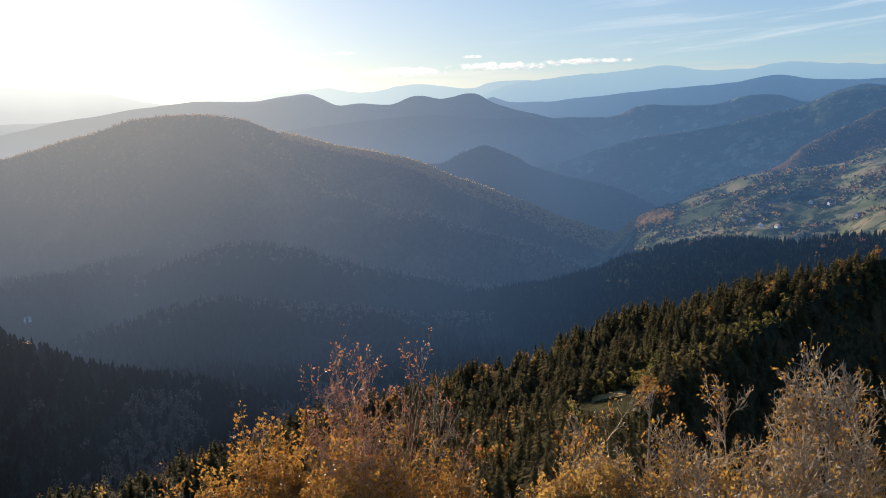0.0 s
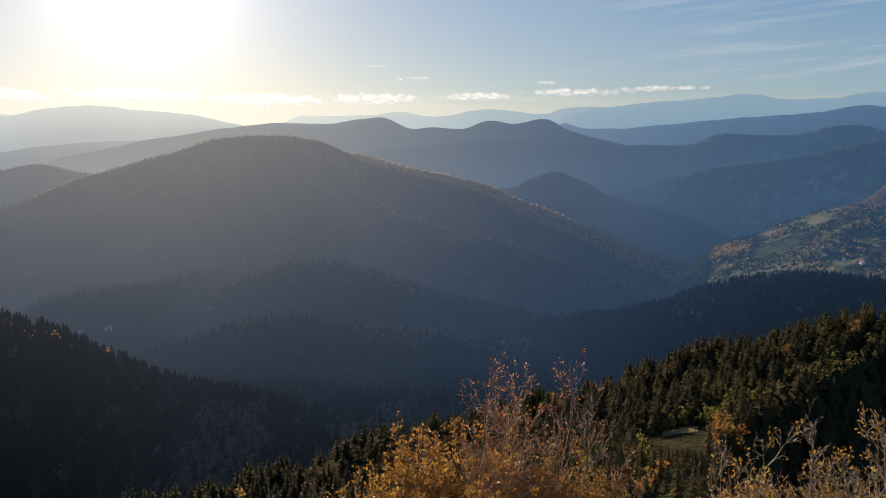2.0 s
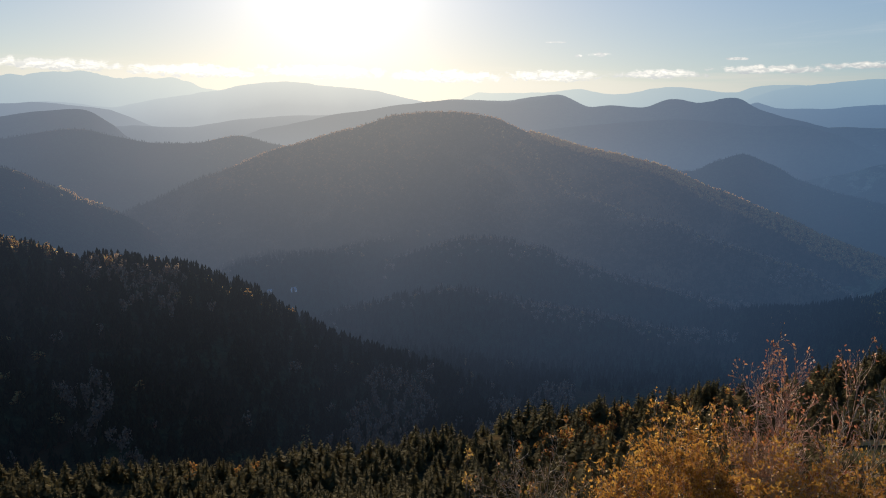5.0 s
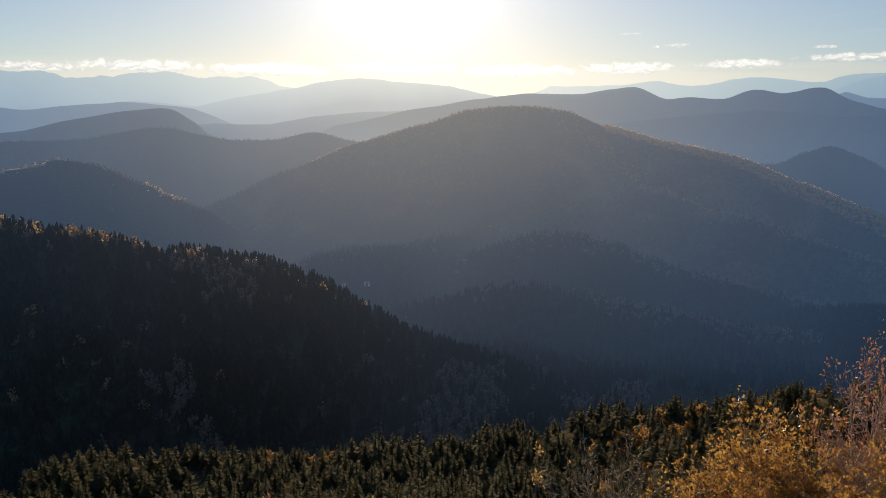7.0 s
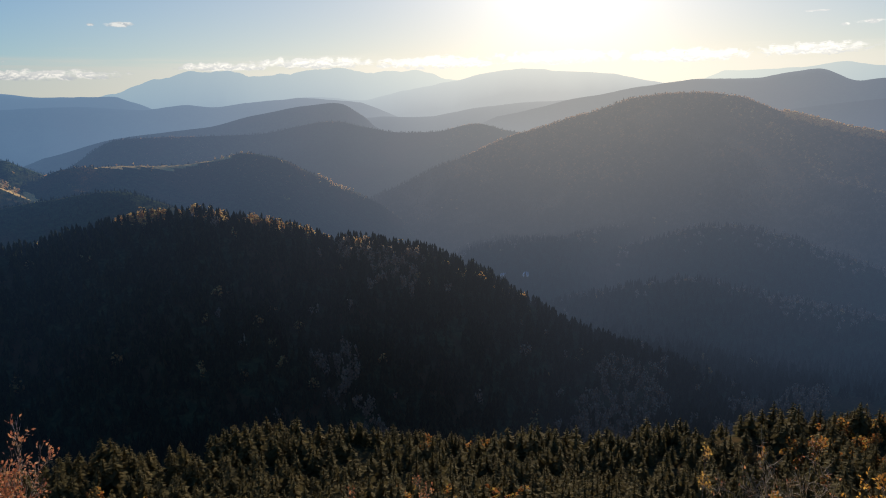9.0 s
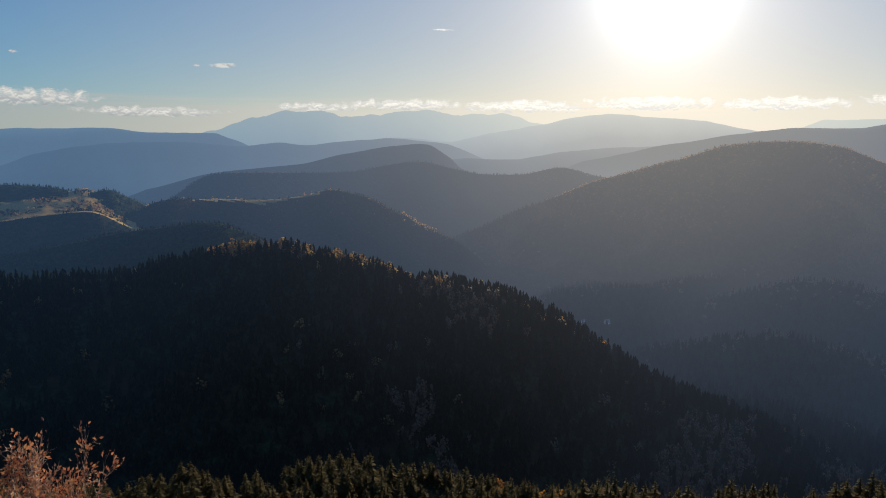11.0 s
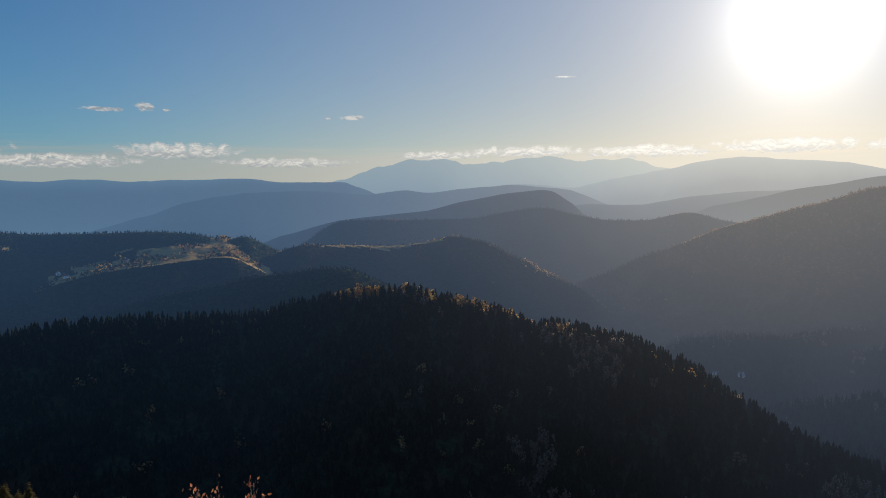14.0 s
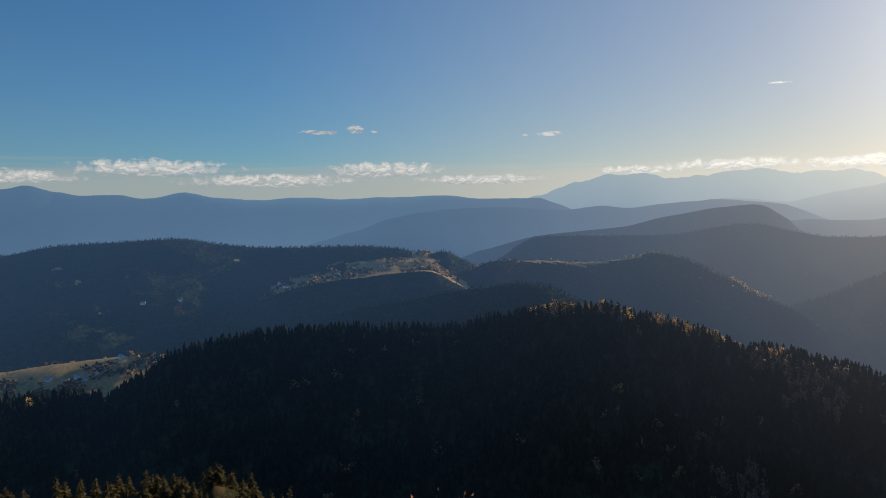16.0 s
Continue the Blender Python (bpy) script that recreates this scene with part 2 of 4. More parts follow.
ORANGE_LEAF = leafy("dull_orange_leaf", [(0.0, (0.27, 0.13, 0.05)), (0.5, (0.48, 0.28, 0.075)), (1.0, (0.60, 0.43, 0.12))], True, 0.42, 0.48, 6.0, gloss=0.25)
RUST_LEAF = leafy("rust_birch_leaf", [(0.0, (0.24, 0.08, 0.05)), (0.5, (0.42, 0.17, 0.09)), (1.0, (0.52, 0.27, 0.12))], True, 0.42, 0.48, 6.0, gloss=0.25)


def bark(name, dark, light, size=30.0):
    m, gr = material(name)
    where = gr.node("ShaderNodeNewGeometry").outputs["Position"]
    n1, n2 = gr.noise(where, size, 5.0, 0.6), gr.noise(where, size * 0.12, 3.0)
    col = gr.mix(gr.step(gr.math("ADD", n1, gr.math("MULTIPLY", n2, 0.5)), 0.55, 0.95), dark, light)
    bump = gr.node("ShaderNodeBump", Strength=0.5, Distance=0.01, Height=n1)
    pr = gr.node("ShaderNodeBsdfPrincipled", Base_Color=col, Roughness=0.8, Normal=bump.outputs[0])
    finish(gr, pr.outputs[0])
    return m


BARK = bark("spruce_bark", (0.06, 0.045, 0.035), (0.14, 0.11, 0.085), 4.0)
TWIG = bark("grey_twig_bark", (0.25, 0.185, 0.12), (0.53, 0.42, 0.29))
TWIG_PINK = bark("pinkish_twig_bark", (0.33, 0.19, 0.13), (0.64, 0.44, 0.31))
TWIG_BROWN = bark("brown_twig_bark", (0.16, 0.10, 0.07), (0.46, 0.34, 0.27))


def woodland(name, a, b, c, size, air=False, fields=0.0, bump=6.0):
    """Wooded hillside: crowns by fine noise, stands of other trees by coarse noise, meadows where the slope is farmed.
    air: paints haze over the far backdrop as emission."""
    m, gr = material(name)
    where = gr.node("ShaderNodeNewGeometry").outputs["Position"]
    fine = gr.noise(where, 1.0 / size, 5.0, 0.65)
    stand = gr.noise(where, 0.09 / size, 4.0, 0.6, 0.6)
    col = gr.mix(gr.step(fine, 0.38, 0.66), a, b)
    col = gr.mix(gr.math("MULTIPLY", gr.step(stand, 0.50, 0.66), 0.85), col, c)
    relief = gr.math("ADD", fine, gr.math("MULTIPLY", stand, 0.6))
    if fields:
        v = gr.node("ShaderNodeTexVoronoi", Vector=gr.vec("ADD", where, gr.scale(gr.vec("SUBTRACT", gr.node("ShaderNodeTexNoise", Vector=where, Scale=0.012).outputs["Color"], (0.5, 0.5, 0.5)), 70.0)), Scale=0.022)
        plot = gr.ramp(gr.node("ShaderNodeSeparateColor", Color=v.outputs["Color"]).outputs[0],
                       [(0.0, (0.09, 0.105, 0.05)), (0.35, (0.14, 0.15, 0.07)), (0.7, (0.20, 0.18, 0.10)), (1.0, (0.27, 0.215, 0.13))])
        plot = gr.mix(gr.math("MULTIPLY", fine, 0.35), plot, (0.06, 0.06, 0.03))
        hedge = gr.step(gr.math("ADD", gr.noise(where, 0.02, 5.0, 0.7), gr.math("MULTIPLY", gr.noise(where, 0.004, 2.0), 0.5)), 0.50 + 0.35 * fields, 0.38 + 0.35 * fields)
        col = gr.mix(hedge, col, plot)
    b_ = gr.node("ShaderNodeBump", Strength=0.8, Distance=bump, Height=relief)
    pr = gr.node("ShaderNodeBsdfPrincipled", Base_Color=col, Roughness=1.0, Normal=b_.outputs[0])
    gr.put(pr, "Specular_IOR_Level", 0.0)
    shader = pr.outputs[0]
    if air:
        shader = with_painted_haze(gr, shader)
    finish(gr, shader)
    return m


# ---- the land: hills and ranges as crest lines (bearing in degrees to the left of +y, distance, height) ----
LAND = {}


def ridge(name, face, back, crest):
    """face, back: how fast the hill falls towards the lookout and away from it."""
    LAND[name] = (face, back, np.array(sorted(crest), float))


ridge('main_hill', 1.1, 0.5, [(54, 2380, -540), (48, 2420, -430), (42.9, 2500, -324), (39.6, 2537, -265), (35.8, 2578, -193), (30.3, 2630, -98), (25.3, 2664, -33), (22.0, 2679, 15), (17.7, 2686, 28), (15.2, 2683, 15), (11.8, 2672, -42), (7.1, 2641, -98), (3.3, 2604, -132), (-1.6, 2541, -211), (-5.5, 2479, -269), (-9.3, 2413, -328), (-12.9, 2346, -363), (-14.2, 2321, -366), (-17.9, 2250, -372), (-24, 2180, -440), (-31, 2150, -520)])
ridge('cone_hill', 0.9, 0.6, [(5, 3000, -250), (1.7, 3050, -179), (0.2, 3067, -177), (-1.5, 3084, -134), (-3.1, 3094, -108), (-4.9, 3096, -141), (-7.0, 3084, -199), (-9.1, 3055, -232), (-12.5, 2973, -265), (-15.4, 2876, -319), (-17.4, 2800, -390), (-21, 2750, -470)])
ridge('twin_peak_range', 1.2, 0.5, [(32, 3880, -60), (25.3, 3900, 32), (21.1, 3932, 79), (17.9, 3951, 104), (13.8, 3963, 104), (11.4, 3962, 130), (10.0, 3959, 137), (7.7, 3948, 79), (6.1, 3935, 88), (4.0, 3915, 77), (2.0, 3892, 120), (0.1, 3866, 103), (-2.3, 3827, 127), (-4.1, 3796, 69), (-6.2, 3757, 30), (-9.1, 3700, -16), (-14, 3650, -100)])
ridge('twin_front', 1.1, 0.5, [(14, 3560, -60), (9, 3580, -20), (4.5, 3600, 8), (1.5, 3610, 22), (-1.5, 3610, 12), (-4, 3590, -2), (-6.5, 3560, 4), (-8.5, 3530, -25), (-11, 3480, -90), (-14, 3420, -170)])
ridge('valley_range', 0.9, 0.5, [(2, 3780, -200), (-4.1, 3750, -82), (-6.2, 3730, -21), (-9.1, 3702, 0), (-12.8, 3666, 6), (-14.4, 3651, 48), (-17.1, 3624, 45), (-19.4, 3602, 46), (-21.9, 3578, 83), (-23.7, 3560, 80), (-25.5, 3543, 49), (-27.2, 3527, 91), (-28.8, 3512, 114), (-30.0, 3500, 107), (-42, 3450, 120)])
ridge('east_spur', 0.7, 0.5, [(-3, 3300, -300), (-7.0, 3300, -213), (-9.1, 3305, -185), (-11.6, 3311, -138), (-14.4, 3318, -92), (-17.2, 3325, -70), (-20.2, 3333, -43), (-22.4, 3338, -6), (-24.8, 3344, 25), (-27.2, 3350, 76), (-40, 3350, 100)])
ridge('orange_spur', 0.6, 0.5, [(-17, 2650, -330), (-22.2, 2750, -202), (-23.7, 2795, -180), (-25.7, 2860, -102), (-27.7, 2922, -47), (-30.1, 3000, 17), (-40, 3050, 60)])
ridge('field_hill', 0.15, 0.5, [(-6, 2300, -500), (-12, 2330, -400), (-15.0, 2350, -298), (-17.3, 2417, -263), (-19.6, 2475, -227), (-21.9, 2522, -189), (-24.7, 2564, -169), (-27.5, 2587, -152), (-30.3, 2600, -104), (-40, 2650, -60)])
ridge('blue_range', 1.3, 0.5, [(-3.7, 4250, 117), (-4.9, 4243, 91), (-7.4, 4229, 87), (-10.7, 4210, 106), (-13.9, 4191, 127), (-17.1, 4174, 143), (-20.1, 4156, 156), (-23.7, 4136, 188), (-26.1, 4122, 162), (-30.0, 4100, 156), (-42, 4100, 170)])
ridge('pale_range', 1.4, 0.5, [(-4.9, 4650, 200), (-9.1, 4690, 244), (-13.1, 4719, 269), (-17.0, 4730, 286), (-18.2, 4730, 266), (-20.8, 4723, 255), (-24.3, 4702, 282), (-26.7, 4681, 266), (-29.9, 4650, 251), (-42, 4650, 270)])
ridge('sun_range', 1.4, 0.5, [(16.1, 4800, 167), (11.0, 4800, 181), (8.5, 4800, 200), (6.8, 4800, 174), (1.6, 4800, 219), (-2.4, 4800, 193), (-3.4, 4800, 218), (-7.0, 4800, 230)])
ridge('meadow_hill', 0.45, 0.6, [(72, 2150, -400), (67, 2200, -260), (63.5, 2200, -153), (59.8, 2277, -150), (54.5, 2359, -157), (53.3, 2370, -151), (50.9, 2384, -132), (48.5, 2386, -151), (45.7, 2376, -206), (43.6, 2363, -252), (41.9, 2350, -282), (38, 2400, -400), (33, 2450, -520)])
ridge('long_hill', 0.8, 0.6, [(69, 2930, -330), (65.9, 2950, -178), (63.8, 2965, -214), (59.6, 2993, -107), (55.9, 3015, -99), (50.0, 3042, -98), (43.8, 3057, -57), (41.8, 3060, -82), (39.7, 3061, -102), (36.7, 3060, -103), (33.5, 3056, -74), (31.1, 3053, -105), (29.0, 3050, -124), (24, 3100, -260)])
ridge('knob_hill', 1.1, 0.6, [(64, 3400, -180), (59.2, 3400, -111), (53.2, 3415, -74), (50.0, 3424, -30), (46.3, 3433, 7), (43.6, 3440, 14), (42.1, 3444, -39), (41.1, 3446, -93), (39.7, 3450, -130), (36, 3450, -250)])
ridge('low_range', 1.2, 0.5, [(50, 3985, -155), (43.8, 3985, -73), (41.1, 3998, -53), (37.5, 4015, -58), (33.3, 4035, -14), (29.1, 4055, 11), (24.9, 4075, 14), (22.1, 4088, -11), (15, 4088, -83)])
ridge('sunlit_range', 1.3, 0.5, [(52, 4450, -20), (45.4, 4450, 59), (42.1, 4466, 36), (38.7, 4479, 90), (35.3, 4486, 134), (32.4, 4486, 184), (29.9, 4481, 199), (27.0, 4468, 178), (23.8, 4448, 161), (21.0, 4426, 118), (17.9, 4400, 72), (10, 4400, -40)])
ridge('rocky_range', 1.3, 0.5, [(66, 4720, 0), (61.1, 4720, 70), (59.3, 4717, 99), (57.8, 4715, 145), (55.6, 4711, 192), (50.9, 4704, 209), (50.2, 4703, 189), (45.3, 4695, 225), (43.7, 4692, 227), (41.6, 4689, 204), (39.5, 4686, 212), (37.0, 4682, 192), (35.8, 4680, 160), (28, 4680, 60)])
ridge('mid_blue_range', 1.2, 0.5, [(80, 4000, -250), (76.2, 4050, -160), (73.6, 4081, -109), (70.2, 4120, -30), (65.9, 4161, 14), (61.6, 4190, 21), (57.4, 4204, 2), (54.6, 4205, 24), (53.2, 4203, 11), (49.9, 4193, 34), (46.2, 4175, 50), (42.1, 4150, 21)])
ridge('village_ridge', 0.32, 0.5, [(110, 2550, -120), (97.2, 2500, -118), (93.9, 2494, -93), (90.3, 2485, -85), (85.5, 2467, -79), (83.5, 2457, -94), (81.1, 2443, -106), (76.2, 2403, -109), (72.8, 2369, -106), (70.2, 2341, -113), (67.7, 2310, -130), (66.4, 2294, -122), (65.1, 2277, -146), (63.8, 2261, -171), (62.9, 2250, -199), (58, 2200, -330)])
ridge('western_range', 1.3, 0.5, [(110, 4300, 123), (97.0, 4300, 131), (95.6, 4313, 146), (93.7, 4329, 118), (92.0, 4344, 98), (90.2, 4358, 105), (88.4, 4373, 84), (85.4, 4391, 114), (83.4, 4402, 90), (81.1, 4411, 73), (77.0, 4419, 88), (73.6, 4417, 79), (71.0, 4411, 84), (66.7, 4393, 91), (63.3, 4374, 72), (59.1, 4347, 74)])
ridge('dark_knoll', 0.55, 0.55, [(97.5, 1250, -281), (94.1, 1265, -284), (91.0, 1279, -295), (88.4, 1290, -269), (86.8, 1296, -243), (82.9, 1311, -226), (78.8, 1325, -218), (74.6, 1337, -216), (70.3, 1346, -220), (66.0, 1352, -220), (61.6, 1355, -200), (57.4, 1355, -184), (54.9, 1354, -180), (52.0, 1352, -196), (48.0, 1347, -217), (43.8, 1341, -253), (37.8, 1330, -263), (33, 1350, -330), (28, 1380, -440)])
ridge('dark_spur', 0.5, 0.5, [(43.5, 1330, -236), (38.3, 1324, -263), (34.1, 1320, -294), (29.8, 1315, -353), (26.8, 1312, -395), (20.9, 1305, -435), (16.0, 1300, -471)])
ridge('wooded_spur', 0.5, 0.5, [(88, 1850, -360), (79.2, 1800, -277), (70.3, 1760, -210), (63.8, 1731, -176), (59.1, 1709, -167), (57.0, 1700, -191), (52, 1680, -300)])
ridge('spur_1', 0.8, 0.7, [(16, 2620, -44), (13.5, 2590, -89), (11.7, 2550, -177), (9.8, 2500, -213), (7.0, 2440, -246), (3.8, 2380, -282), (1.8, 2340, -294), (-3, 2260, -340), (-7.1, 2190, -373), (-10, 2140, -411)])
ridge('spur_2', 0.7, 0.45, [(26, 2050, -434), (21, 2030, -364), (16.8, 2010, -317), (11.5, 1995, -329), (8, 1985, -370), (3.4, 1975, -408), (-1.6, 1965, -438), (-7.4, 1955, -454), (-12.2, 1950, -456), (-18, 1950, -485)])
ridge('spur_3', 0.6, 0.6, [(26, 1700, -438), (17.5, 1700, -391), (11.9, 1710, -419), (6.8, 1720, -440), (2, 1730, -462), (-4.9, 1745, -476), (-7.6, 1750, -494)])
ridge('spur_left', 0.5, 0.12, [(39, 1900, -470), (33.7, 1950, -381), (27.6, 1986, -360), (21.1, 2250, -355), (16.8, 2330, -347)])
ridge('home_meadow', 0.28, 0.5, [(110, 1650, -270), (97.4, 1620, -294), (95.5, 1612, -289), (93.8, 1606, -285), (90.0, 1591, -278), (87.2, 1580, -284)])
ridge('valley_wood', 0.4, 0.4, [(-2, 1880, -445), (-7, 1780, -400), (-11, 1710, -355), (-14, 1670, -310), (-17.5, 1650, -275), (-21.3, 1597, -253), (-25.0, 1547, -247), (-28.5, 1500, -224), (-38, 1450, -180)])
ridge('village_bench', 0.7, -0.07, [(81, 2010, -235), (79, 1990, -207), (76, 1990, -184), (73, 1990, -172), (70, 1990, -162), (67.5, 1990, -160), (65.5, 2000, -195), (63, 2020, -250)])


def lattice(ix, iy, seed):
    h = (ix * 374761393 + iy * 668265263 + seed * 974634777) & 0xFFFFFFFF
    h = ((h ^ (h >> 13)) * 1274126177) & 0xFFFFFFFF
    return ((h ^ (h >> 16)) & 0xFFFF) / 65535.0


def fbm(x, y, size, octaves=4, seed=0):
    """Fractal value noise, -1 to 1."""
    total, amp, norm = 0.0, 1.0, 0.0
    for o in range(octaves):
        u, v = x / size * 2 ** o + 1000.5, y / size * 2 ** o + 1000.5
        iu, iv = np.floor(u).astype(np.int64), np.floor(v).astype(np.int64)
        fu, fv = u - iu, v - iv
        fu, fv = fu * fu * (3 - 2 * fu), fv * fv * (3 - 2 * fv)
        a, b = lattice(iu, iv, seed + o), lattice(iu + 1, iv, seed + o)
        c, d = lattice(iu, iv + 1, seed + o), lattice(iu + 1, iv + 1, seed + o)
        total = total + amp * ((a + (b - a) * fu) * (1 - fv) + (c + (d - c) * fu) * fv)
        norm += amp
        amp *= 0.5
    return total / norm * 2 - 1


def smooth_interp(x, xs, ys):
    """Monotone-ish cubic through the crest's knots."""
    m = np.gradient(ys, xs)
    i = np.clip(np.searchsorted(xs, x) - 1, 0, len(xs) - 2)
    h = xs[i + 1] - xs[i]
    t = np.clip((x - xs[i]) / h, 0, 1)
    return ((2 * t ** 3 - 3 * t ** 2 + 1) * ys[i] + (t ** 3 - 2 * t ** 2 + t) * h * m[i] * 0.7
            + (-2 * t ** 3 + 3 * t ** 2) * ys[i + 1] + (t ** 3 - t ** 2) * h * m[i + 1] * 0.7)


# the lookout's own slope: bearing, distance of its brow, height of the ground at the brow
BROW = np.array([(-180, 120, -30), (-70, 420, -20), (-31, 500, -82), (-24, 470, -99), (-15, 420, -111), (-7, 380, -124), (3, 340, -128.5), (15, 320, -137), (24, 310, -143), (36, 300, -143), (51, 300, -135), (58, 300, -140), (66, 300, -135), (76, 300, -127), (84, 310, -104), (98, 330, -108), (130, 220, -60), (180, 120, -30)], float)
FLOOR = -490.0
CLEARING, CHALET = (-12.5, -20.8), 1520.0   # bearing and dip of the small clearing; distance of the chalet


PATH = ((0.0, 0.0), (-1.9, -0.9), (-2.4, -0.3), (-2.65, 0.8), (-3.4, 0.6))


def from_path(x, y):
    """Distance from the trodden edge along which the lookout is walked."""
    best = np.full(np.shape(x), 1e9)
    for (x0, y0), (x1, y1) in zip(PATH, PATH[1:]):
        dx, dy = x1 - x0, y1 - y0
        t = np.clip(((x - x0) * dx + (y - y0) * dy) / (dx * dx + dy * dy), 0, 1)
        best = np.minimum(best, np.hypot(x - x0 - t * dx, y - y0 - t * dy))
    return best


def own_slope(az, r, x, y):
    d, z = np.interp(az, BROW[:, 0], BROW[:, 1]), np.interp(az, BROW[:, 0], BROW[:, 2])
    front = np.clip((az + 75) / 25, 0, 1) * np.clip((140 - az) / 25, 0, 1)
    start = -0.28 - 0.36 * front * np.clip((az + 50) / 60, 0.55, 1)
    step = np.maximum(from_path(x, y) - 0.55, 0.0)
    u = np.clip(r / d, 0, 1)
    grade = start + (z / d - start) * u ** np.interp(az, (-40, -10, 15), (1.2, 1.5, 2.4))
    near = grade * np.where(r < 40, step + (r - step) * np.clip(r / 40, 0, 1), r) - 2.1 * front * (1 - np.exp(-step / 1.1)) * np.clip(1 - r / 200, 0, 1)
    h = np.where(r < d, near, z - 0.72 * (r - d))
    # a shaded hollow between the lookout and the rim that runs up to the right
    rim = 185 + 16 * np.maximum(-11 - az, 0)
    deep = np.clip((-12.5 - az) / 8, 0, 1) * np.clip((az + 75) / 20, 0, 1)
    h = h - 0.24 * rim * deep * deep * (3 - 2 * deep) * np.sin(np.pi * np.clip(r / rim, 0, 1) ** 1.45)
    h = h + fbm(x, y, 60, 4, 3) * np.clip((r - 20) / 60, 0, 1) * 5.0 * np.clip(d / 300, 0, 1)
    return h + fbm(x, y, 3.0, 3, 5) * np.clip((r - 5) / 10, 0, 1) * 0.25


def land(az, r):
    """Height and hill's number at each bearing and distance (arrays)."""
    a = np.radians(az)
    x, y = -np.sin(a) * r, np.cos(a) * r
    best, which = own_slope(az, r, x, y), np.zeros(np.shape(r), int)
    floor_z = FLOOR + fbm(x, y, 400, 3, 9) * 25
    which = np.where(floor_z > best, -1, which)
    best = np.maximum(best, floor_z)
    gully = fbm(x, y, 420, 5, 21)
    small = fbm(x, y, 90, 4, 33)
    for k, (hill, (face, back, crest)) in enumerate(LAND.items(), 1):
        lo, hi = crest[0, 0], crest[-1, 0]
        ac = np.clip(az, lo, hi)
        dist = np.interp(ac, crest[:, 0], crest[:, 1])
        top = smooth_interp(ac, crest[:, 0], crest[:, 2])
        off = r - dist
        side = np.abs(az - ac) * np.pi / 180 * r
        fall = np.where(off < 0, face, back)
        blunt = 60.0 if hill == "main_hill" else 25.0
        run = np.sqrt(off ** 2 + blunt ** 2) - blunt
        if back < 0:   # a bench that goes on rising behind its edge
            run = np.where(off > 0, np.minimum(run, 320.0) + np.maximum(run - 320.0, 0.0) * 0.6 / back, run)
        rough = np.clip(run / 150.0, 0, 1)
        h = top - fall * (1 + 0.45 * gully * rough) * run - 0.40 * side + small * (1.2 + 14 * rough + np.clip((dist - 3600) / 1100, 0, 1) * 7) + gully * (70 if hill == "main_hill" else 42) * rough
        if hill == "rocky_range":
            h = h + fbm(x, y, 42, 3, 77) * 9 + np.abs(fbm(x, y, 150, 3, 78)) * 16 - 5
        which = np.where(h > best, k, which)
        best = np.maximum(best, h)
    return x, y, best, which


AZ = np.concatenate([np.arange(-180, -44, 4.0), np.arange(-44, 112, 0.2), np.arange(112, 180.1, 4.0)])
RR = np.concatenate([[0.0], np.geomspace(1.2, 60, 40), np.linspace(66, 800, 92), np.linspace(812, 2000, 90), np.linspace(2015, 4940, 150)])
A2, R2 = np.meshgrid(AZ, RR)
GX, GY, GZ, GK = land(A2, R2)


def ground_at(az, r):
    """Height and hill's number by the land's own mesh."""
    i = np.interp(az, AZ, np.arange(len(AZ)))
    j = np.interp(r, RR, np.arange(len(RR)))
    i0, j0 = np.clip(i.astype(int), 0, len(AZ) - 2), np.clip(j.astype(int), 0, len(RR) - 2)
    u, v = i - i0, j - j0
    z = (GZ[j0, i0] * (1 - u) + GZ[j0, i0 + 1] * u) * (1 - v) + (GZ[j0 + 1, i0] * (1 - u) + GZ[j0 + 1, i0 + 1] * u) * v
    return z, GK[j0 + (v > 0.5), i0 + (u > 0.5)]


CLEARING_R = next(float(d) for d in np.arange(60.0, 420.0, 1.0) if (ground_at(np.array([CLEARING[0]]), np.array([d]))[0][0] - 1.65) / d > math.tan(radians(CLEARING[1])))


def mesh_from(name, co, faces, mat, smooth=False):
    """A mesh from numpy arrays: co (n, 3), faces (m, 3 or 4)."""
    me = bpy.data.meshes.new(name)
    n, m, k = len(co), len(faces), faces.shape[1]
    me.vertices.add(n)
    me.vertices.foreach_set("co", np.ascontiguousarray(co, np.float32).ravel())
    me.loops.add(m * k)
    me.loops.foreach_set("vertex_index", np.ascontiguousarray(faces, np.int32).ravel())
    me.polygons.add(m)
    me.polygons.foreach_set("loop_start", np.arange(0, m * k, k, dtype=np.int32))
    me.polygons.foreach_set("use_smooth", np.full(m, smooth))
    me.update()
    me.validate()
    me.materials.append(mat)
    return me


def quads_of(mask):
    """Vertices and faces of the land's cells under the mask."""
    jj, ii = np.nonzero(mask)
    w = len(AZ)
    q = np.stack([jj * w + ii, jj * w + ii + 1, (jj + 1) * w + ii + 1, (jj + 1) * w + ii], 1)[:, ::-1]
    used, inv = np.unique(q, return_inverse=True)
    co = np.stack([GX.ravel()[used], GY.ravel()[used], GZ.ravel()[used]], 1)
    return co, inv.reshape(-1, 4)


# dress of each hill: label, category, material
GREENS = ((0.022, 0.034, 0.018), (0.055, 0.065, 0.028))

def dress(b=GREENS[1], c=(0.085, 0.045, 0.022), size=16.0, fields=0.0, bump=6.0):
    # every hill and range material glows with the painted haze
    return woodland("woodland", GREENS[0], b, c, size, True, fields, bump)



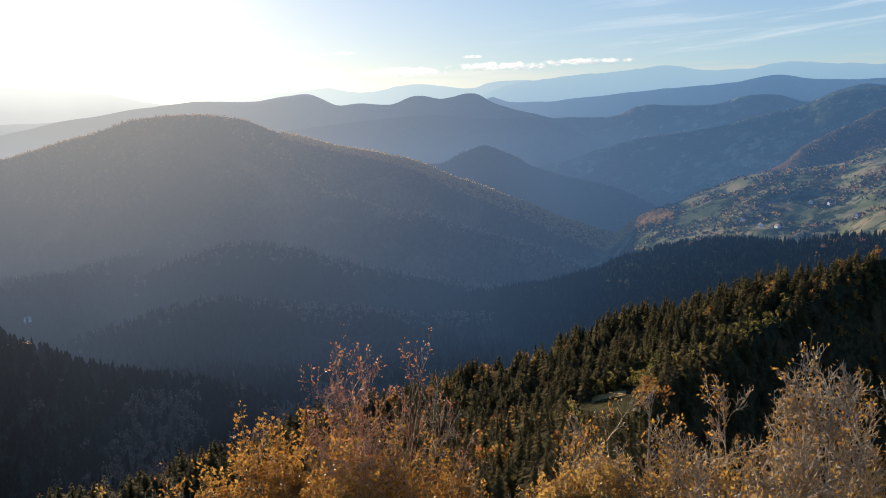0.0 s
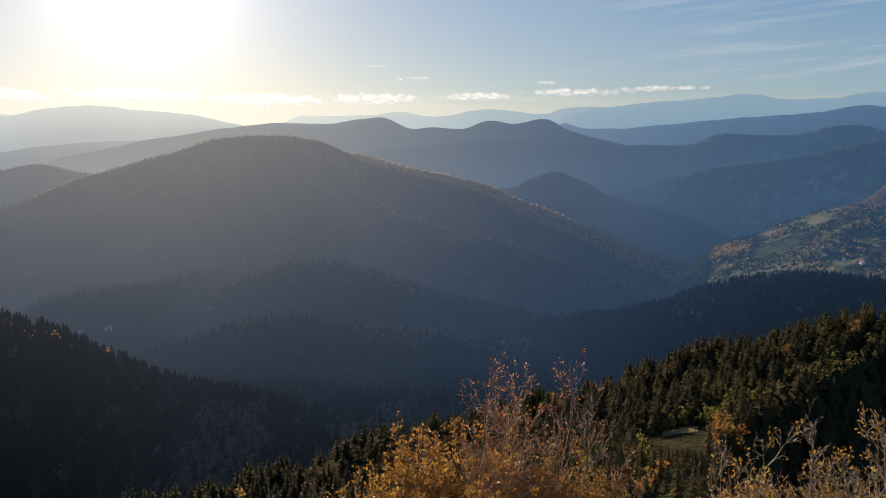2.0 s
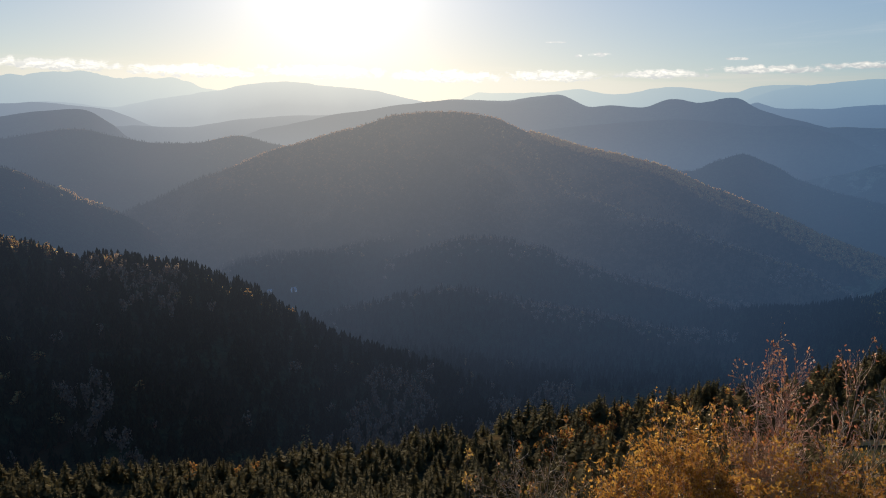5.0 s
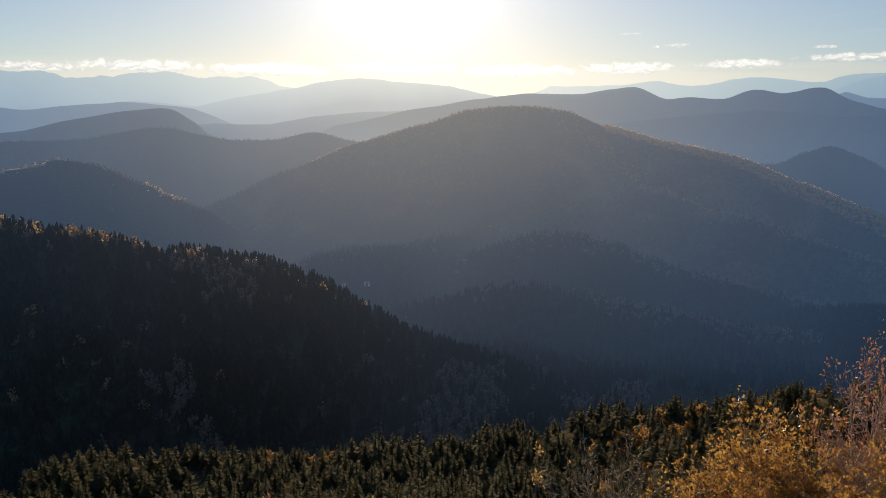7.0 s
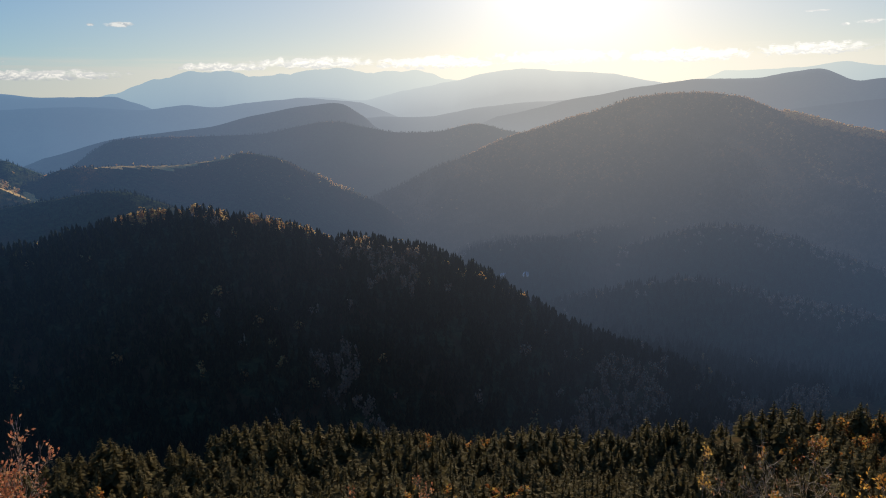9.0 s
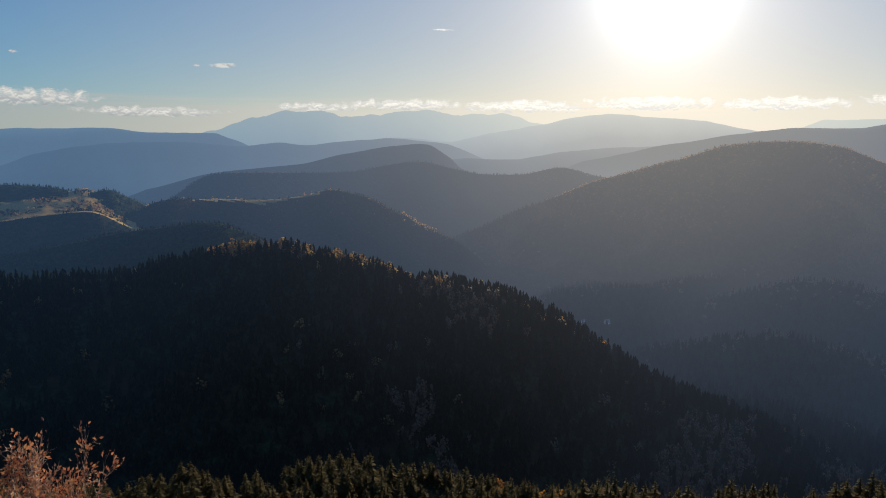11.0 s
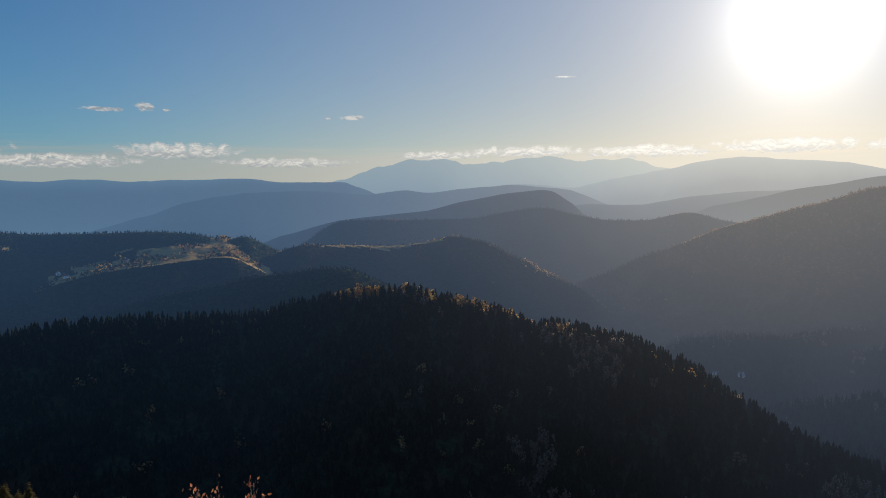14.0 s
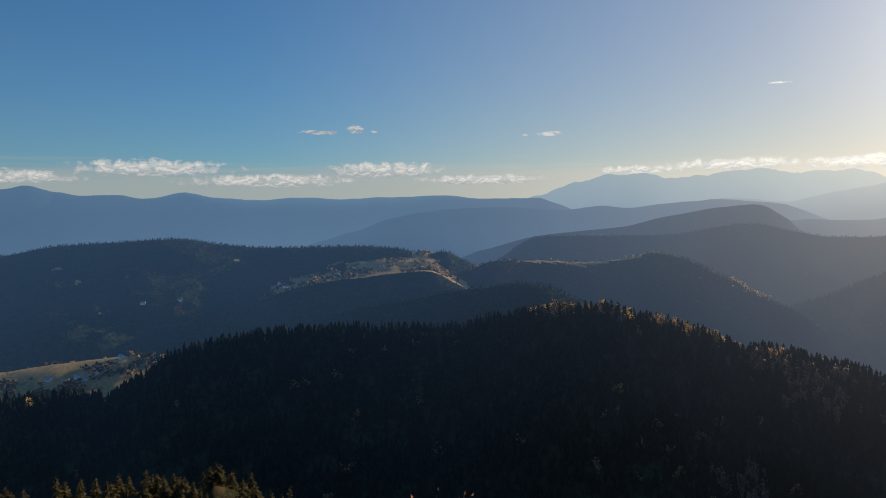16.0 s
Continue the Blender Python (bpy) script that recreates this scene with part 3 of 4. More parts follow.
GROUND = woodland("forest_floor", (0.03, 0.028, 0.016), (0.07, 0.06, 0.03), (0.12, 0.075, 0.035), 3.0, bump=0.5)
TURF = woodland("dry_turf", (0.42, 0.26, 0.10), (0.58, 0.38, 0.16), (0.30, 0.22, 0.07), 5.0, True, bump=0.6)
DRESS = {
    "main_hill": ("broad hill under brown beech and dark spruce forest", "hill", dress((0.11, 0.066, 0.038), (0.18, 0.10, 0.052))),
    "cone_hill": ("small conical wooded hill beyond the valley", "hill", dress()),
    "twin_peak_range": ("hazy blue wooded range with two rounded peaks", "mountain", dress(size=30)),
    "twin_front": ("hazy wooded foothill before the twin peaks", "mountain", dress(size=26)),
    "valley_range": ("hazy wooded mountain above the side valley", "mountain", dress(size=26, fields=0.6)),
    "east_spur": ("hazy wooded spur with scattered fields", "mountain", dress(size=24, fields=0.65)),
    "orange_spur": ("spur with rust-coloured sunlit beech wood", "mountain", dress((0.10, 0.055, 0.025), (0.16, 0.08, 0.03), 22)),
    "field_hill": ("hillside of small green and tan fields with hedges", "hill", dress(size=14, fields=1.0)),
    "blue_range": ("long blue hazy mountain range", "mountain", dress(size=40)),
    "pale_range": ("pale far mountain range on the horizon", "mountain", dress(size=50)),
    "sun_range": ("pale far mountain range below the clouds", "mountain", dress(size=50)),
    "meadow_hill": ("dark wooded hill with a meadow along its crest", "hill", dress(size=14)),
    "long_hill": ("long wooded hill in blue haze", "hill", dress(size=20)),
    "knob_hill": ("rounded wooded knob in blue haze", "hill", dress(size=24)),
    "low_range": ("low hazy range in the sun's glare", "mountain", dress(size=30)),
    "sunlit_range": ("broad pale mountain under the sun", "mountain", dress(size=40)),
    "rocky_range": ("pale rocky far mountain range with a jagged crest", "mountain", dress(size=40)),
    "mid_blue_range": ("low blue hazy range across the plain", "mountain", dress(size=40)),
    "village_ridge": ("wooded ridge with sunlit meadows and hedges", "hill", dress(size=14, fields=0.1)),
    "village_bench": ("sunlit bench of tan meadows and hedges", "hill", dress((0.07, 0.055, 0.025), (0.12, 0.08, 0.03), 12)),
    "western_range": ("blue far mountain range under cumulus clouds", "mountain", dress(size=40)),
    "valley_wood": ("dark spruce wood in the valley below the fields", "hill", dress(size=10)),
    "home_meadow": ("pale tan meadow with hedges below the knoll", "hill", TURF),
    "dark_knoll": ("dark knoll under dense spruce forest", "hill", dress(size=9, bump=3.0)),
    "dark_spur": ("dark spruce-covered spur falling to the valley", "hill", dress(size=9, bump=3.0)),
    "wooded_spur": ("dark wooded spur in the valley", "hill", dress(size=12)),
    "spur_1": ("wooded side ridge of the broad hill", "hill", dress((0.14, 0.08, 0.045), (0.2, 0.11, 0.055))),
    "spur_2": ("wooded lower ridge of the broad hill", "hill", dress(size=12)),
    "spur_3": ("spruce-covered foot of the broad hill", "hill", dress(size=12)),
    "spur_left": ("wooded shoulder of the broad hill", "hill", dress(size=12)),
}
cell = GK[:-1, :-1]
CA, CR = A2[:-1, :-1], R2[:-1, :-1]
CX, CY, CZ = GX[:-1, :-1], GY[:-1, :-1], GZ[:-1, :-1]
NUMBER = {name: k for k, name in enumerate(LAND, 1)}


def crest_gap(name, az, r):
    """How far beyond a hill's crest line a point lies."""
    c = LAND[name][2]
    return r - np.interp(az, c[:, 0], c[:, 1])


def open_land(az, r, x, y, k):
    """Number of the open meadow at a point: 1 on the ridges, 2 the small clearing below, 3 the chalet's clearing; 0 in the woods."""
    ragged = fbm(x, y, 60, 3, 71)
    out = np.zeros(np.shape(r), int)
    strip = (k == NUMBER["meadow_hill"]) & (np.abs(crest_gap("meadow_hill", az, r) + 12) < 26 + 20 * ragged) & (az > 51.8) & (az < 61)
    gap = crest_gap("village_bench", az, r)
    tops = (k == NUMBER["village_bench"]) & (gap > -6) & (fbm(x, y, 55, 3, 74) > -0.42 + 0.5 * np.clip((az - 74) / 6, 0, 1))
    west = (k == NUMBER["village_ridge"]) & (az > 79) & (ragged > 0.62)
    out[strip | tops | west] = 1
    out[np.hypot((az - CLEARING[0]) * 0.62, (r - CLEARING_R + (az - CLEARING[0]) * 2.5) * 0.17) < 1.0 + 0.7 * fbm(x, y, 9, 2, 72)] = 2
    out[(az > 28.6) & (az < 33.6) & (np.abs(r - CHALET) < 45 + 25 * ragged)] = 3
    return out


patch = open_land(CA, CR, CX, CY, cell)
far_floor = (cell == -1) | ((cell == 0) & (CR > 850))
co, faces = quads_of((cell <= 0) & ~far_floor & (patch == 0))
ground = tagged(new("ground", mesh_from("ground", co, faces, GROUND, True)), "steep forest floor falling from the lookout into the valley", "ground", kind="structure")
co, faces = quads_of(far_floor & (patch == 0))
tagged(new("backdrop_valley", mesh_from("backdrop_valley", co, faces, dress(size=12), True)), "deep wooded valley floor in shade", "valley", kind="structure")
for k, name in enumerate(LAND, 1):
    mask = (cell == k) & (patch == 0)
    if not mask.any():
        continue
    co, faces = quads_of(mask)
    label, category, mat = DRESS[name]
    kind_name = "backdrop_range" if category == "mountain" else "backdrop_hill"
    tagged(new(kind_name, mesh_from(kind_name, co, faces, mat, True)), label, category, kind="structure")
PASTURE = woodland("pasture_and_scrub", (0.40, 0.26, 0.10), (0.58, 0.39, 0.17), (0.10, 0.08, 0.03), 4.0, True, bump=0.6)
for number, label in ((1, "sunlit tan meadows along the ridges"), (2, "small grassy clearing with a pale track"), (3, "grassy forest clearing round the chalet")):
    if (patch == number).any():
        co, faces = quads_of(patch == number)
        tagged(new("meadow", mesh_from("meadow", co, faces, PASTURE if number == 1 else TURF, True)), label, "meadow", kind="structure")


# ---- trees ----
rng = np.random.default_rng(7)


def conifer_shape(tiers, points, seed, ragged=0.35):
    """A spruce's crown of height 1: drooping ragged skirts, one above the other. Vertices and triangles."""
    r = np.random.default_rng(seed)
    vs, fs = [], []
    for k in range(tiers):
        u = k / tiers
        top, low = min(1.0, u + 1.75 / tiers + 0.02), 0.06 + u * 0.92
        rad = 0.19 * (1 - u) ** 0.85 + 0.012
        base = len(vs)
        vs.append((r.normal(0, 0.008), r.normal(0, 0.008), top))
        for i in range(points * 2):
            ang = (i + r.uniform(-0.3, 0.3)) * np.pi / points + k
            q = rad * (1 + r.uniform(-ragged, ragged)) * (1.0 if i % 2 == 0 else 0.5)
            vs.append((math.cos(ang) * q, math.sin(ang) * q, low + (0.0 if i % 2 == 0 else 0.45 / tiers) + r.uniform(-0.02, 0.02)))
        for i in range(points * 2):
            fs.append((base, base + 1 + i, base + 1 + (i + 1) % (points * 2)))
    return np.array(vs), np.array(fs)


def crown_shape(sprays, seed, size=0.16, tall=0.55):
    """A broadleaf crown of height 1: sprays of leaves, each a small bent blade, round a few lobes, with gaps."""
    r = np.random.default_rng(seed)
    lobes = r.normal(0, 1, (6, 3)) * (0.15, 0.15, 0.17) + (0, 0, tall)
    vs, fs, n = [], [], 0
    for k in range(sprays):
        d = r.normal(size=3)
        d /= np.linalg.norm(d)
        c = lobes[k % 6] + d * (0.17, 0.17, 0.2) * r.uniform(0.55, 1.1)
        s = size * r.uniform(0.5, 1.2)
        e1 = r.normal(size=3)
        e1 /= np.linalg.norm(e1)
        e2 = np.cross(e1, r.normal(size=3))
        e2 /= np.linalg.norm(e2)
        vs += [c - e1 * s, c + e2 * s * 0.6 + d * s * 0.2, c + e1 * s, c - e2 * s * 0.6]
        fs += [(n, n + 1, n + 2), (n, n + 2, n + 3)]
        n += 4
    return np.array(vs), np.array(fs)


def scatter(shapes, x, y, z, h, w, seed):
    """One joined mesh's arrays: each tree one of the shapes, turned, h high and w wide."""
    r = np.random.default_rng(seed)
    cos, fcs, base = [], [], 0
    pick = r.integers(0, len(shapes), len(x))
    for s, (v, f) in enumerate(shapes):
        i = np.nonzero(pick == s)[0]
        if not len(i):
            continue
        a = r.uniform(0, 2 * np.pi, len(i))
        ca, sa = np.cos(a)[:, None], np.sin(a)[:, None]
        px = (v[:, 0] * ca - v[:, 1] * sa) * (h[i] * w[i])[:, None] + x[i, None]
        py = (v[:, 0] * sa + v[:, 1] * ca) * (h[i] * w[i])[:, None] + y[i, None]
        pz = v[:, 2][None] * h[i][:, None] + z[i, None]
        cos.append(np.stack([px, py, pz], -1).reshape(-1, 3))
        fcs.append((f[None] + (np.arange(len(i)) * len(v))[:, None, None]).reshape(-1, 3) + base)
        base += len(i) * len(v)
    return np.concatenate(cos), np.concatenate(fcs)


def spots(az0, az1, r0, r1, spacing, seed):
    """Bearings and distances spread evenly over a sector, jittered."""
    r = np.random.default_rng(seed)
    n = int(0.5 * np.radians(az1 - az0) * (r1 ** 2 - r0 ** 2) / spacing ** 2)
    return r.uniform(az0, az1, n), np.sqrt(r.uniform(r0 ** 2, r1 ** 2, n)), r


def place(az, r):
    a = np.radians(az)
    z, k = ground_at(az, r)
    return -np.sin(a) * r, np.cos(a) * r, z, k


RISE = np.maximum.accumulate((GZ - 1.65) / np.maximum(R2, 0.5), axis=0)


def in_sight(az, r, z, h):
    """Whether a tree's top clears the land in front of it, as seen from the lookout."""
    i = np.clip(np.round(np.interp(az, AZ, np.arange(len(AZ)))).astype(int), 0, len(AZ) - 1)
    j = np.clip(np.searchsorted(RR, r - 3.0) - 1, 0, len(RR) - 1)
    return (z + h - 1.65) / r > RISE[j, i] - 0.004


CANOPY = np.maximum.accumulate((GZ + 7.0 * (R2 > 60) - 1.65) / np.maximum(R2, 0.5), axis=0)


def over_canopy(az, r, z, h):
    """Whether a tree's top shows above the wood in front of it."""
    i = np.clip(np.round(np.interp(az, AZ, np.arange(len(AZ)))).astype(int), 0, len(AZ) - 1)
    j = np.clip(np.searchsorted(RR, r - 9.0) - 1, 0, len(RR) - 1)
    return (z + h - 1.65) / r > CANOPY[j, i] - 0.006


def bough_shape(boughs, seed, fat=1.0):
    """A spruce's crown of height 1 out of single drooping boughs."""
    r = np.random.default_rng(seed)
    vs, fs, n = [], [], 0
    for k in range(boughs):
        u = (k + r.uniform()) / boughs
        zc = 0.06 + 0.92 * u
        reach = (0.20 * (1 - u) ** 0.8 + 0.016) * r.uniform(0.7, 1.2)
        ang = k * 2.399 + r.uniform(-0.5, 0.5)
        ca, sa = math.cos(ang), math.sin(ang)
        droop, wide = reach * r.uniform(0.35, 0.9) * (1 - 0.6 * u), reach * r.uniform(0.24, 0.40) * fat
        roll = r.uniform(-0.9, 0.9)
        for d, s, dz in ((0.05, 0, 0.35), (0.5, 1, -0.3), (0.6, -1, -0.4), (1.0, 0, -0.95)):
            vs.append((ca * d * reach - sa * s * wide, sa * d * reach + ca * s * wide, zc + dz * droop + s * roll * wide + r.uniform(-0.008, 0.008)))
        fs += [(n, n + 1, n + 2), (n + 1, n + 3, n + 2)]
        n += 4
    return np.array(vs), np.array(fs)


def with_core(shape, rad=0.075):
    """A dark heart that stops light from passing straight through the crown."""
    v, f = shape
    core = np.array([(rad, 0, 0.05), (0, rad, 0.05), (-rad, 0, 0.05), (0, -rad, 0.05), (0, 0, 1.0)])
    tri = np.array([(0, 1, 4), (1, 2, 4), (2, 3, 4), (3, 0, 4)]) + len(v)
    return np.concatenate([v, core]), np.concatenate([f, tri])


MID_CONIFERS = [with_core(bough_shape(70, 20 + s, 0.9), 0.06) for s in range(6)]
FAR_CONIFERS = [conifer_shape(3, 4, 40 + s) for s in range(4)]
TINY_CONIFERS = [conifer_shape(2, 3, 50 + s) for s in range(4)]
CROWNS = [crown_shape(120, 60 + s, 0.085) for s in range(5)]
FAR_CROWNS = [crown_shape(15, 70 + s, 0.2) for s in range(5)]
PALE_CROWNS = [crown_shape(60, 86 + s, 0.115) for s in range(5)]
CREST_CROWNS = [crown_shape(70, 80 + s, 0.10) for s in range(5)]


def forest(name, label, shapes, mat, x, y, z, h, w, seed):
    co, f = scatter(shapes, x, y, z, h, w, seed)
    return tagged(new(name, mesh_from(name, co, f, mat)), label, "forest", kind="stuff")


# spruce wood on the lookout's own slope
az, r, q = spots(-42, 110, 45, 860, 5.3, 11)
x, y, z, k = place(az, r)
h = q.uniform(0.5, 1.0, len(az)) ** 0.8 * (13.5 + 4.0 * fbm(x, y, 40, 2, 52)) * np.clip(r / 170, 0.5, 1) * np.interp(az, (8, 20, 50, 60), (1.05, 0.95, 0.85, 0.9))
before = (np.abs(az - CLEARING[0]) < 2.2) & (r < CLEARING_R + 3)   # young trees only below the clearing
h = np.where(before, np.clip(1.65 + r * math.tan(radians(CLEARING[1] - 0.9)) - z, 2.0, h), h)
stand = fbm(x, y, 70, 3, 51) + q.normal(0, 0.25, len(az))
lean_r = np.interp(az, BROW[:, 0], BROW[:, 1])
keep = (k == 0) & (open_land(az, r, x, y, k) == 0) & over_canopy(az, r, z, h) & ((r < lean_r + 25) | (q.uniform(size=len(az)) < 0.4)) & ((z + h - 1.65) / r > -0.565) & ((az < 6) | (q.uniform(size=len(az)) < 0.88))
dip = np.degrees(np.arctan2(z - 1.65, r))
young = keep & (az < -9.5) & (az > -25) & (np.abs(dip + 20.5 + (az + 13.4) * 0.55) < 1.0 + 0.7 * stand) & (q.uniform(size=len(az)) < 0.8)
rust = keep & ~young & (np.hypot((az + 15.6) / 1.2, (dip + 21.0) / 1.0) < 1.0)
leafwood = keep & ~young & ((stand > np.where(az < -18, 0.28, 0.66)) | rust) & (r > 90)
forest("larch_wood", "young olive and yellow larches beside the clearing", CROWNS, OLIVE, x[young], y[young], z[young], h[young] * 0.55, q.uniform(0.7, 1.1, young.sum()), 10)
keep &= ~young
dark = keep & ~leafwood & (q.uniform(size=len(az)) < 0.92)
single = dark & ((z + h - 1.65) / r > np.interp(az, (5, 25, 60, 75), (-0.57, -0.5, -0.42, -0.36))) & (az > -34) & (az < 100)
order = np.nonzero(single)[0]
order = order[np.argsort(r[order])][:300]
rest = dark.copy()
rest[order] = False
forest("spruce_forest", "dense dark green spruce forest covering the slope below", MID_CONIFERS, CONIFER, x[rest], y[rest], z[rest], h[rest], q.uniform(1.2, 2.0, rest.sum()) * np.where(az[rest] > 6, 1.15, 1.0), 12)
forest("autumn_wood", "rust and yellow beech trees among the spruces", CROWNS, AUTUMN, x[leafwood], y[leafwood], z[leafwood], h[leafwood] * 0.7, q.uniform(0.8, 1.2, leafwood.sum()), 13)
SPRUCES = [(x[i], y[i], z[i], h[i]) for i in order]

# dark knoll and its spur
az, r, q = spots(8, 108, 700, 1480, 9.6, 14)
x, y, z, k = place(az, r)
h = q.uniform(0.4, 1.0, len(az)) ** 0.7 * 28
hill = np.isin(k, [NUMBER["dark_knoll"], NUMBER["dark_spur"], 0, -1]) & ((r > 850) | (k > 0)) & in_sight(az, r, z, h) & (open_land(az, r, x, y, k) == 0)
gold = hill & (q.uniform(size=len(az)) < np.where((np.abs(crest_gap("dark_knoll", az, r)) < 24) & (az > 42) & (az < 61) & (fbm(x, y, 70, 2, 79) > -0.1), 0.42, 0.008))
pale = hill & ~gold & (az < 54) & (crest_gap("dark_knoll", az, r) < -25) & (q.uniform(size=len(az)) < np.where(fbm(x, y, 130, 3, 81) > 0.10 + np.clip((az - 44) / 40, 0, 1), 0.6, 0.012))
dark = hill & ~gold & ~pale
forest("beech_forest", "pale leafless beeches among the spruces of the dark knoll", PALE_CROWNS, BARE_FAR, x[pale], y[pale], z[pale], h[pale] * 0.95, q.uniform(0.6, 0.9, pale.sum()), 9)
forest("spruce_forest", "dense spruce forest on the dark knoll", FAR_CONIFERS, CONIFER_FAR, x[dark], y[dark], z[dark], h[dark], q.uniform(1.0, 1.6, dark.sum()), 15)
forest("autumn_wood", "yellow and orange trees along the knoll's crest", CREST_CROWNS, AUTUMN_FAR, x[gold], y[gold], z[gold], h[gold] * 0.92, q.uniform(0.8, 1.2, gold.sum()), 16)

# broad hill and its feet
az, r, q = spots(-34, 50, 1350, 2800, 11.5, 17)
x, y, z, k = place(az, r)
h = q.uniform(0.5, 1.0, len(az)) * np.interp(r, (1700, 2600), (23, 13))
hill = np.isin(k, [NUMBER[n] for n in ("main_hill", "spur_1", "spur_2", "spur_3", "spur_left", "valley_wood")] + [-1]) & in_sight(az, r, z, h) & (open_land(az, r, x, y, k) == 0)
hill &= fbm(x, y, 160, 3, 61) > -0.6
brown = hill & (1.3 * fbm(x, y, 420, 5, 21) + 0.6 * fbm(x, y, 220, 4, 62) + (z + 180) / 420 + q.normal(0, 0.12, len(az)) > 0.12)
# pale beech crowns along the brows paint in crest light the sun can't give
brow = np.zeros(len(az), bool)
for n in ("spur_1", "spur_2", "spur_3", "spur_left"):
    brow |= (k == NUMBER[n]) & (crest_gap(n, az, r) > -45 + 60 * fbm(x, y, 90, 2, 65))
pale = hill & brow & (q.uniform(size=len(az)) < np.interp(az, (6, 22), (0.6, 0.08)))
brown &= ~pale
dark = hill & ~brown & ~pale
forest("beech_forest", "pale leafless beeches along the broad hill's side ridges, in place of sunlit crests", FAR_CROWNS, BARE_FAR, x[pale], y[pale], z[pale], h[pale], q.uniform(0.7, 1.1, pale.sum()), 8)
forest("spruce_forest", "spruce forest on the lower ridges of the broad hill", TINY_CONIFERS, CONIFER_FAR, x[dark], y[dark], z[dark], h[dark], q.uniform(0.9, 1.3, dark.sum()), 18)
forest("beech_forest", "brown leafless and russet beech forest on the broad hill", FAR_CROWNS, BROWN_FAR, x[brown], y[brown], z[brown] - 2, h[brown] * 0.8, q.uniform(1.0, 1.5, brown.sum()), 19)

# woods on the hills beyond
az, r, q = spots(-42, 108, 1500, 3450, 11.0, 27)
x, y, z, k = place(az, r)
h = q.uniform(4.5, 9.5, len(az))
hill = np.isin(k, [NUMBER[n] for n in ("meadow_hill", "long_hill", "cone_hill", "wooded_spur", "village_ridge", "village_bench", "orange_spur")]) & in_sight(az, r, z, h) & (open_land(az, r, x, y, k) == 0)
hill &= (k != NUMBER["village_ridge"]) | (fbm(x, y, 110, 3, 63) > -0.1)
brown = hill & (fbm(x, y, 200, 4, 64) + q.normal(0, 0.15, len(az)) > np.where(k == NUMBER["orange_spur"], -0.3, np.where(k == NUMBER["village_ridge"], 0.62, 0.32)))
dark = hill & ~brown
forest("spruce_forest", "dark woods on the hills beyond the valley", TINY_CONIFERS, CONIFER_FAR, x[dark], y[dark], z[dark], h[dark], q.uniform(1.0, 1.5, dark.sum()), 28)
forest("beech_forest", "russet beech stands on the hills beyond the valley", FAR_CROWNS, BROWN_FAR, x[brown], y[brown], z[brown] - 2, h[brown] * 0.8, q.uniform(1.0, 1.5, brown.sum()), 29)
az, r, q = spots(-34, -4, 1350, 1900, 8.5, 57)
x, y, z, k = place(az, r)
h = q.uniform(9, 19, len(az))
ok = (k == NUMBER["valley_wood"]) & in_sight(az, r, z, h)
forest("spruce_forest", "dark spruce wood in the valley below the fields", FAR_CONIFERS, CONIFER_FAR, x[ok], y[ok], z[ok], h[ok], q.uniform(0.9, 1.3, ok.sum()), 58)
# russet trees along the broad hill's sunlit crest
az, r, q = spots(-17, 12, 2200, 2760, 6.0, 23)
main = LAND["main_hill"][2]
on_crest = np.abs(r - np.interp(az, main[:, 0], main[:, 1]) + 15) < np.interp(az, (-13, -6, 8), (75, 60, 35))
x, y, z, k = place(az[on_crest], r[on_crest])
forest("autumn_wood", "russet beech trees along the broad hill's sunlit crest", FAR_CROWNS, AUTUMN_FAR, x, y, z - 1, q.uniform(9, 16, len(x)), q.uniform(0.9, 1.4, len(x)), 24)
# hedges and single trees between the fields
for name, a0, a1, r0, r1, gap, cut, seed in (("field_hill", -34, -14, 1850, 2650, 9.5, -0.02, 31), ("village_bench", 62, 82, 1980, 2560, 9.0, -0.02, 32), ("home_meadow", 84, 108, 1400, 1790, 8.0, -0.02, 33)):
    size = {"village_bench": 1.15, "home_meadow": 1.35}.get(name, 1.0)
    az, r, q = spots(a0, a1, r0, r1, gap, seed)
    x, y, z, k = place(az, r)
    ok = (k == NUMBER[name]) & (fbm(x, y, 70, 4, seed) + 0.3 * fbm(x, y, 25, 2, seed + 1) > cut)
    yellow = ok & (q.uniform(size=len(az)) < (0.6 if name == "village_bench" else 0.25))
    ok &= ~yellow
    forest("hedge_trees", "dark hedges and copses between the fields", FAR_CROWNS, CONIFER_FAR, x[ok], y[ok], z[ok] - 1, q.uniform(6, 12, ok.sum()) * size, q.uniform(0.9, 1.5, ok.sum()), seed)
    forest("hedge_trees", "yellowed trees along the hedges", FAR_CROWNS, AUTUMN_FAR, x[yellow], y[yellow], z[yellow] - 1, q.uniform(6, 12, yellow.sum()) * size, q.uniform(0.8, 1.3, yellow.sum()), seed + 50)
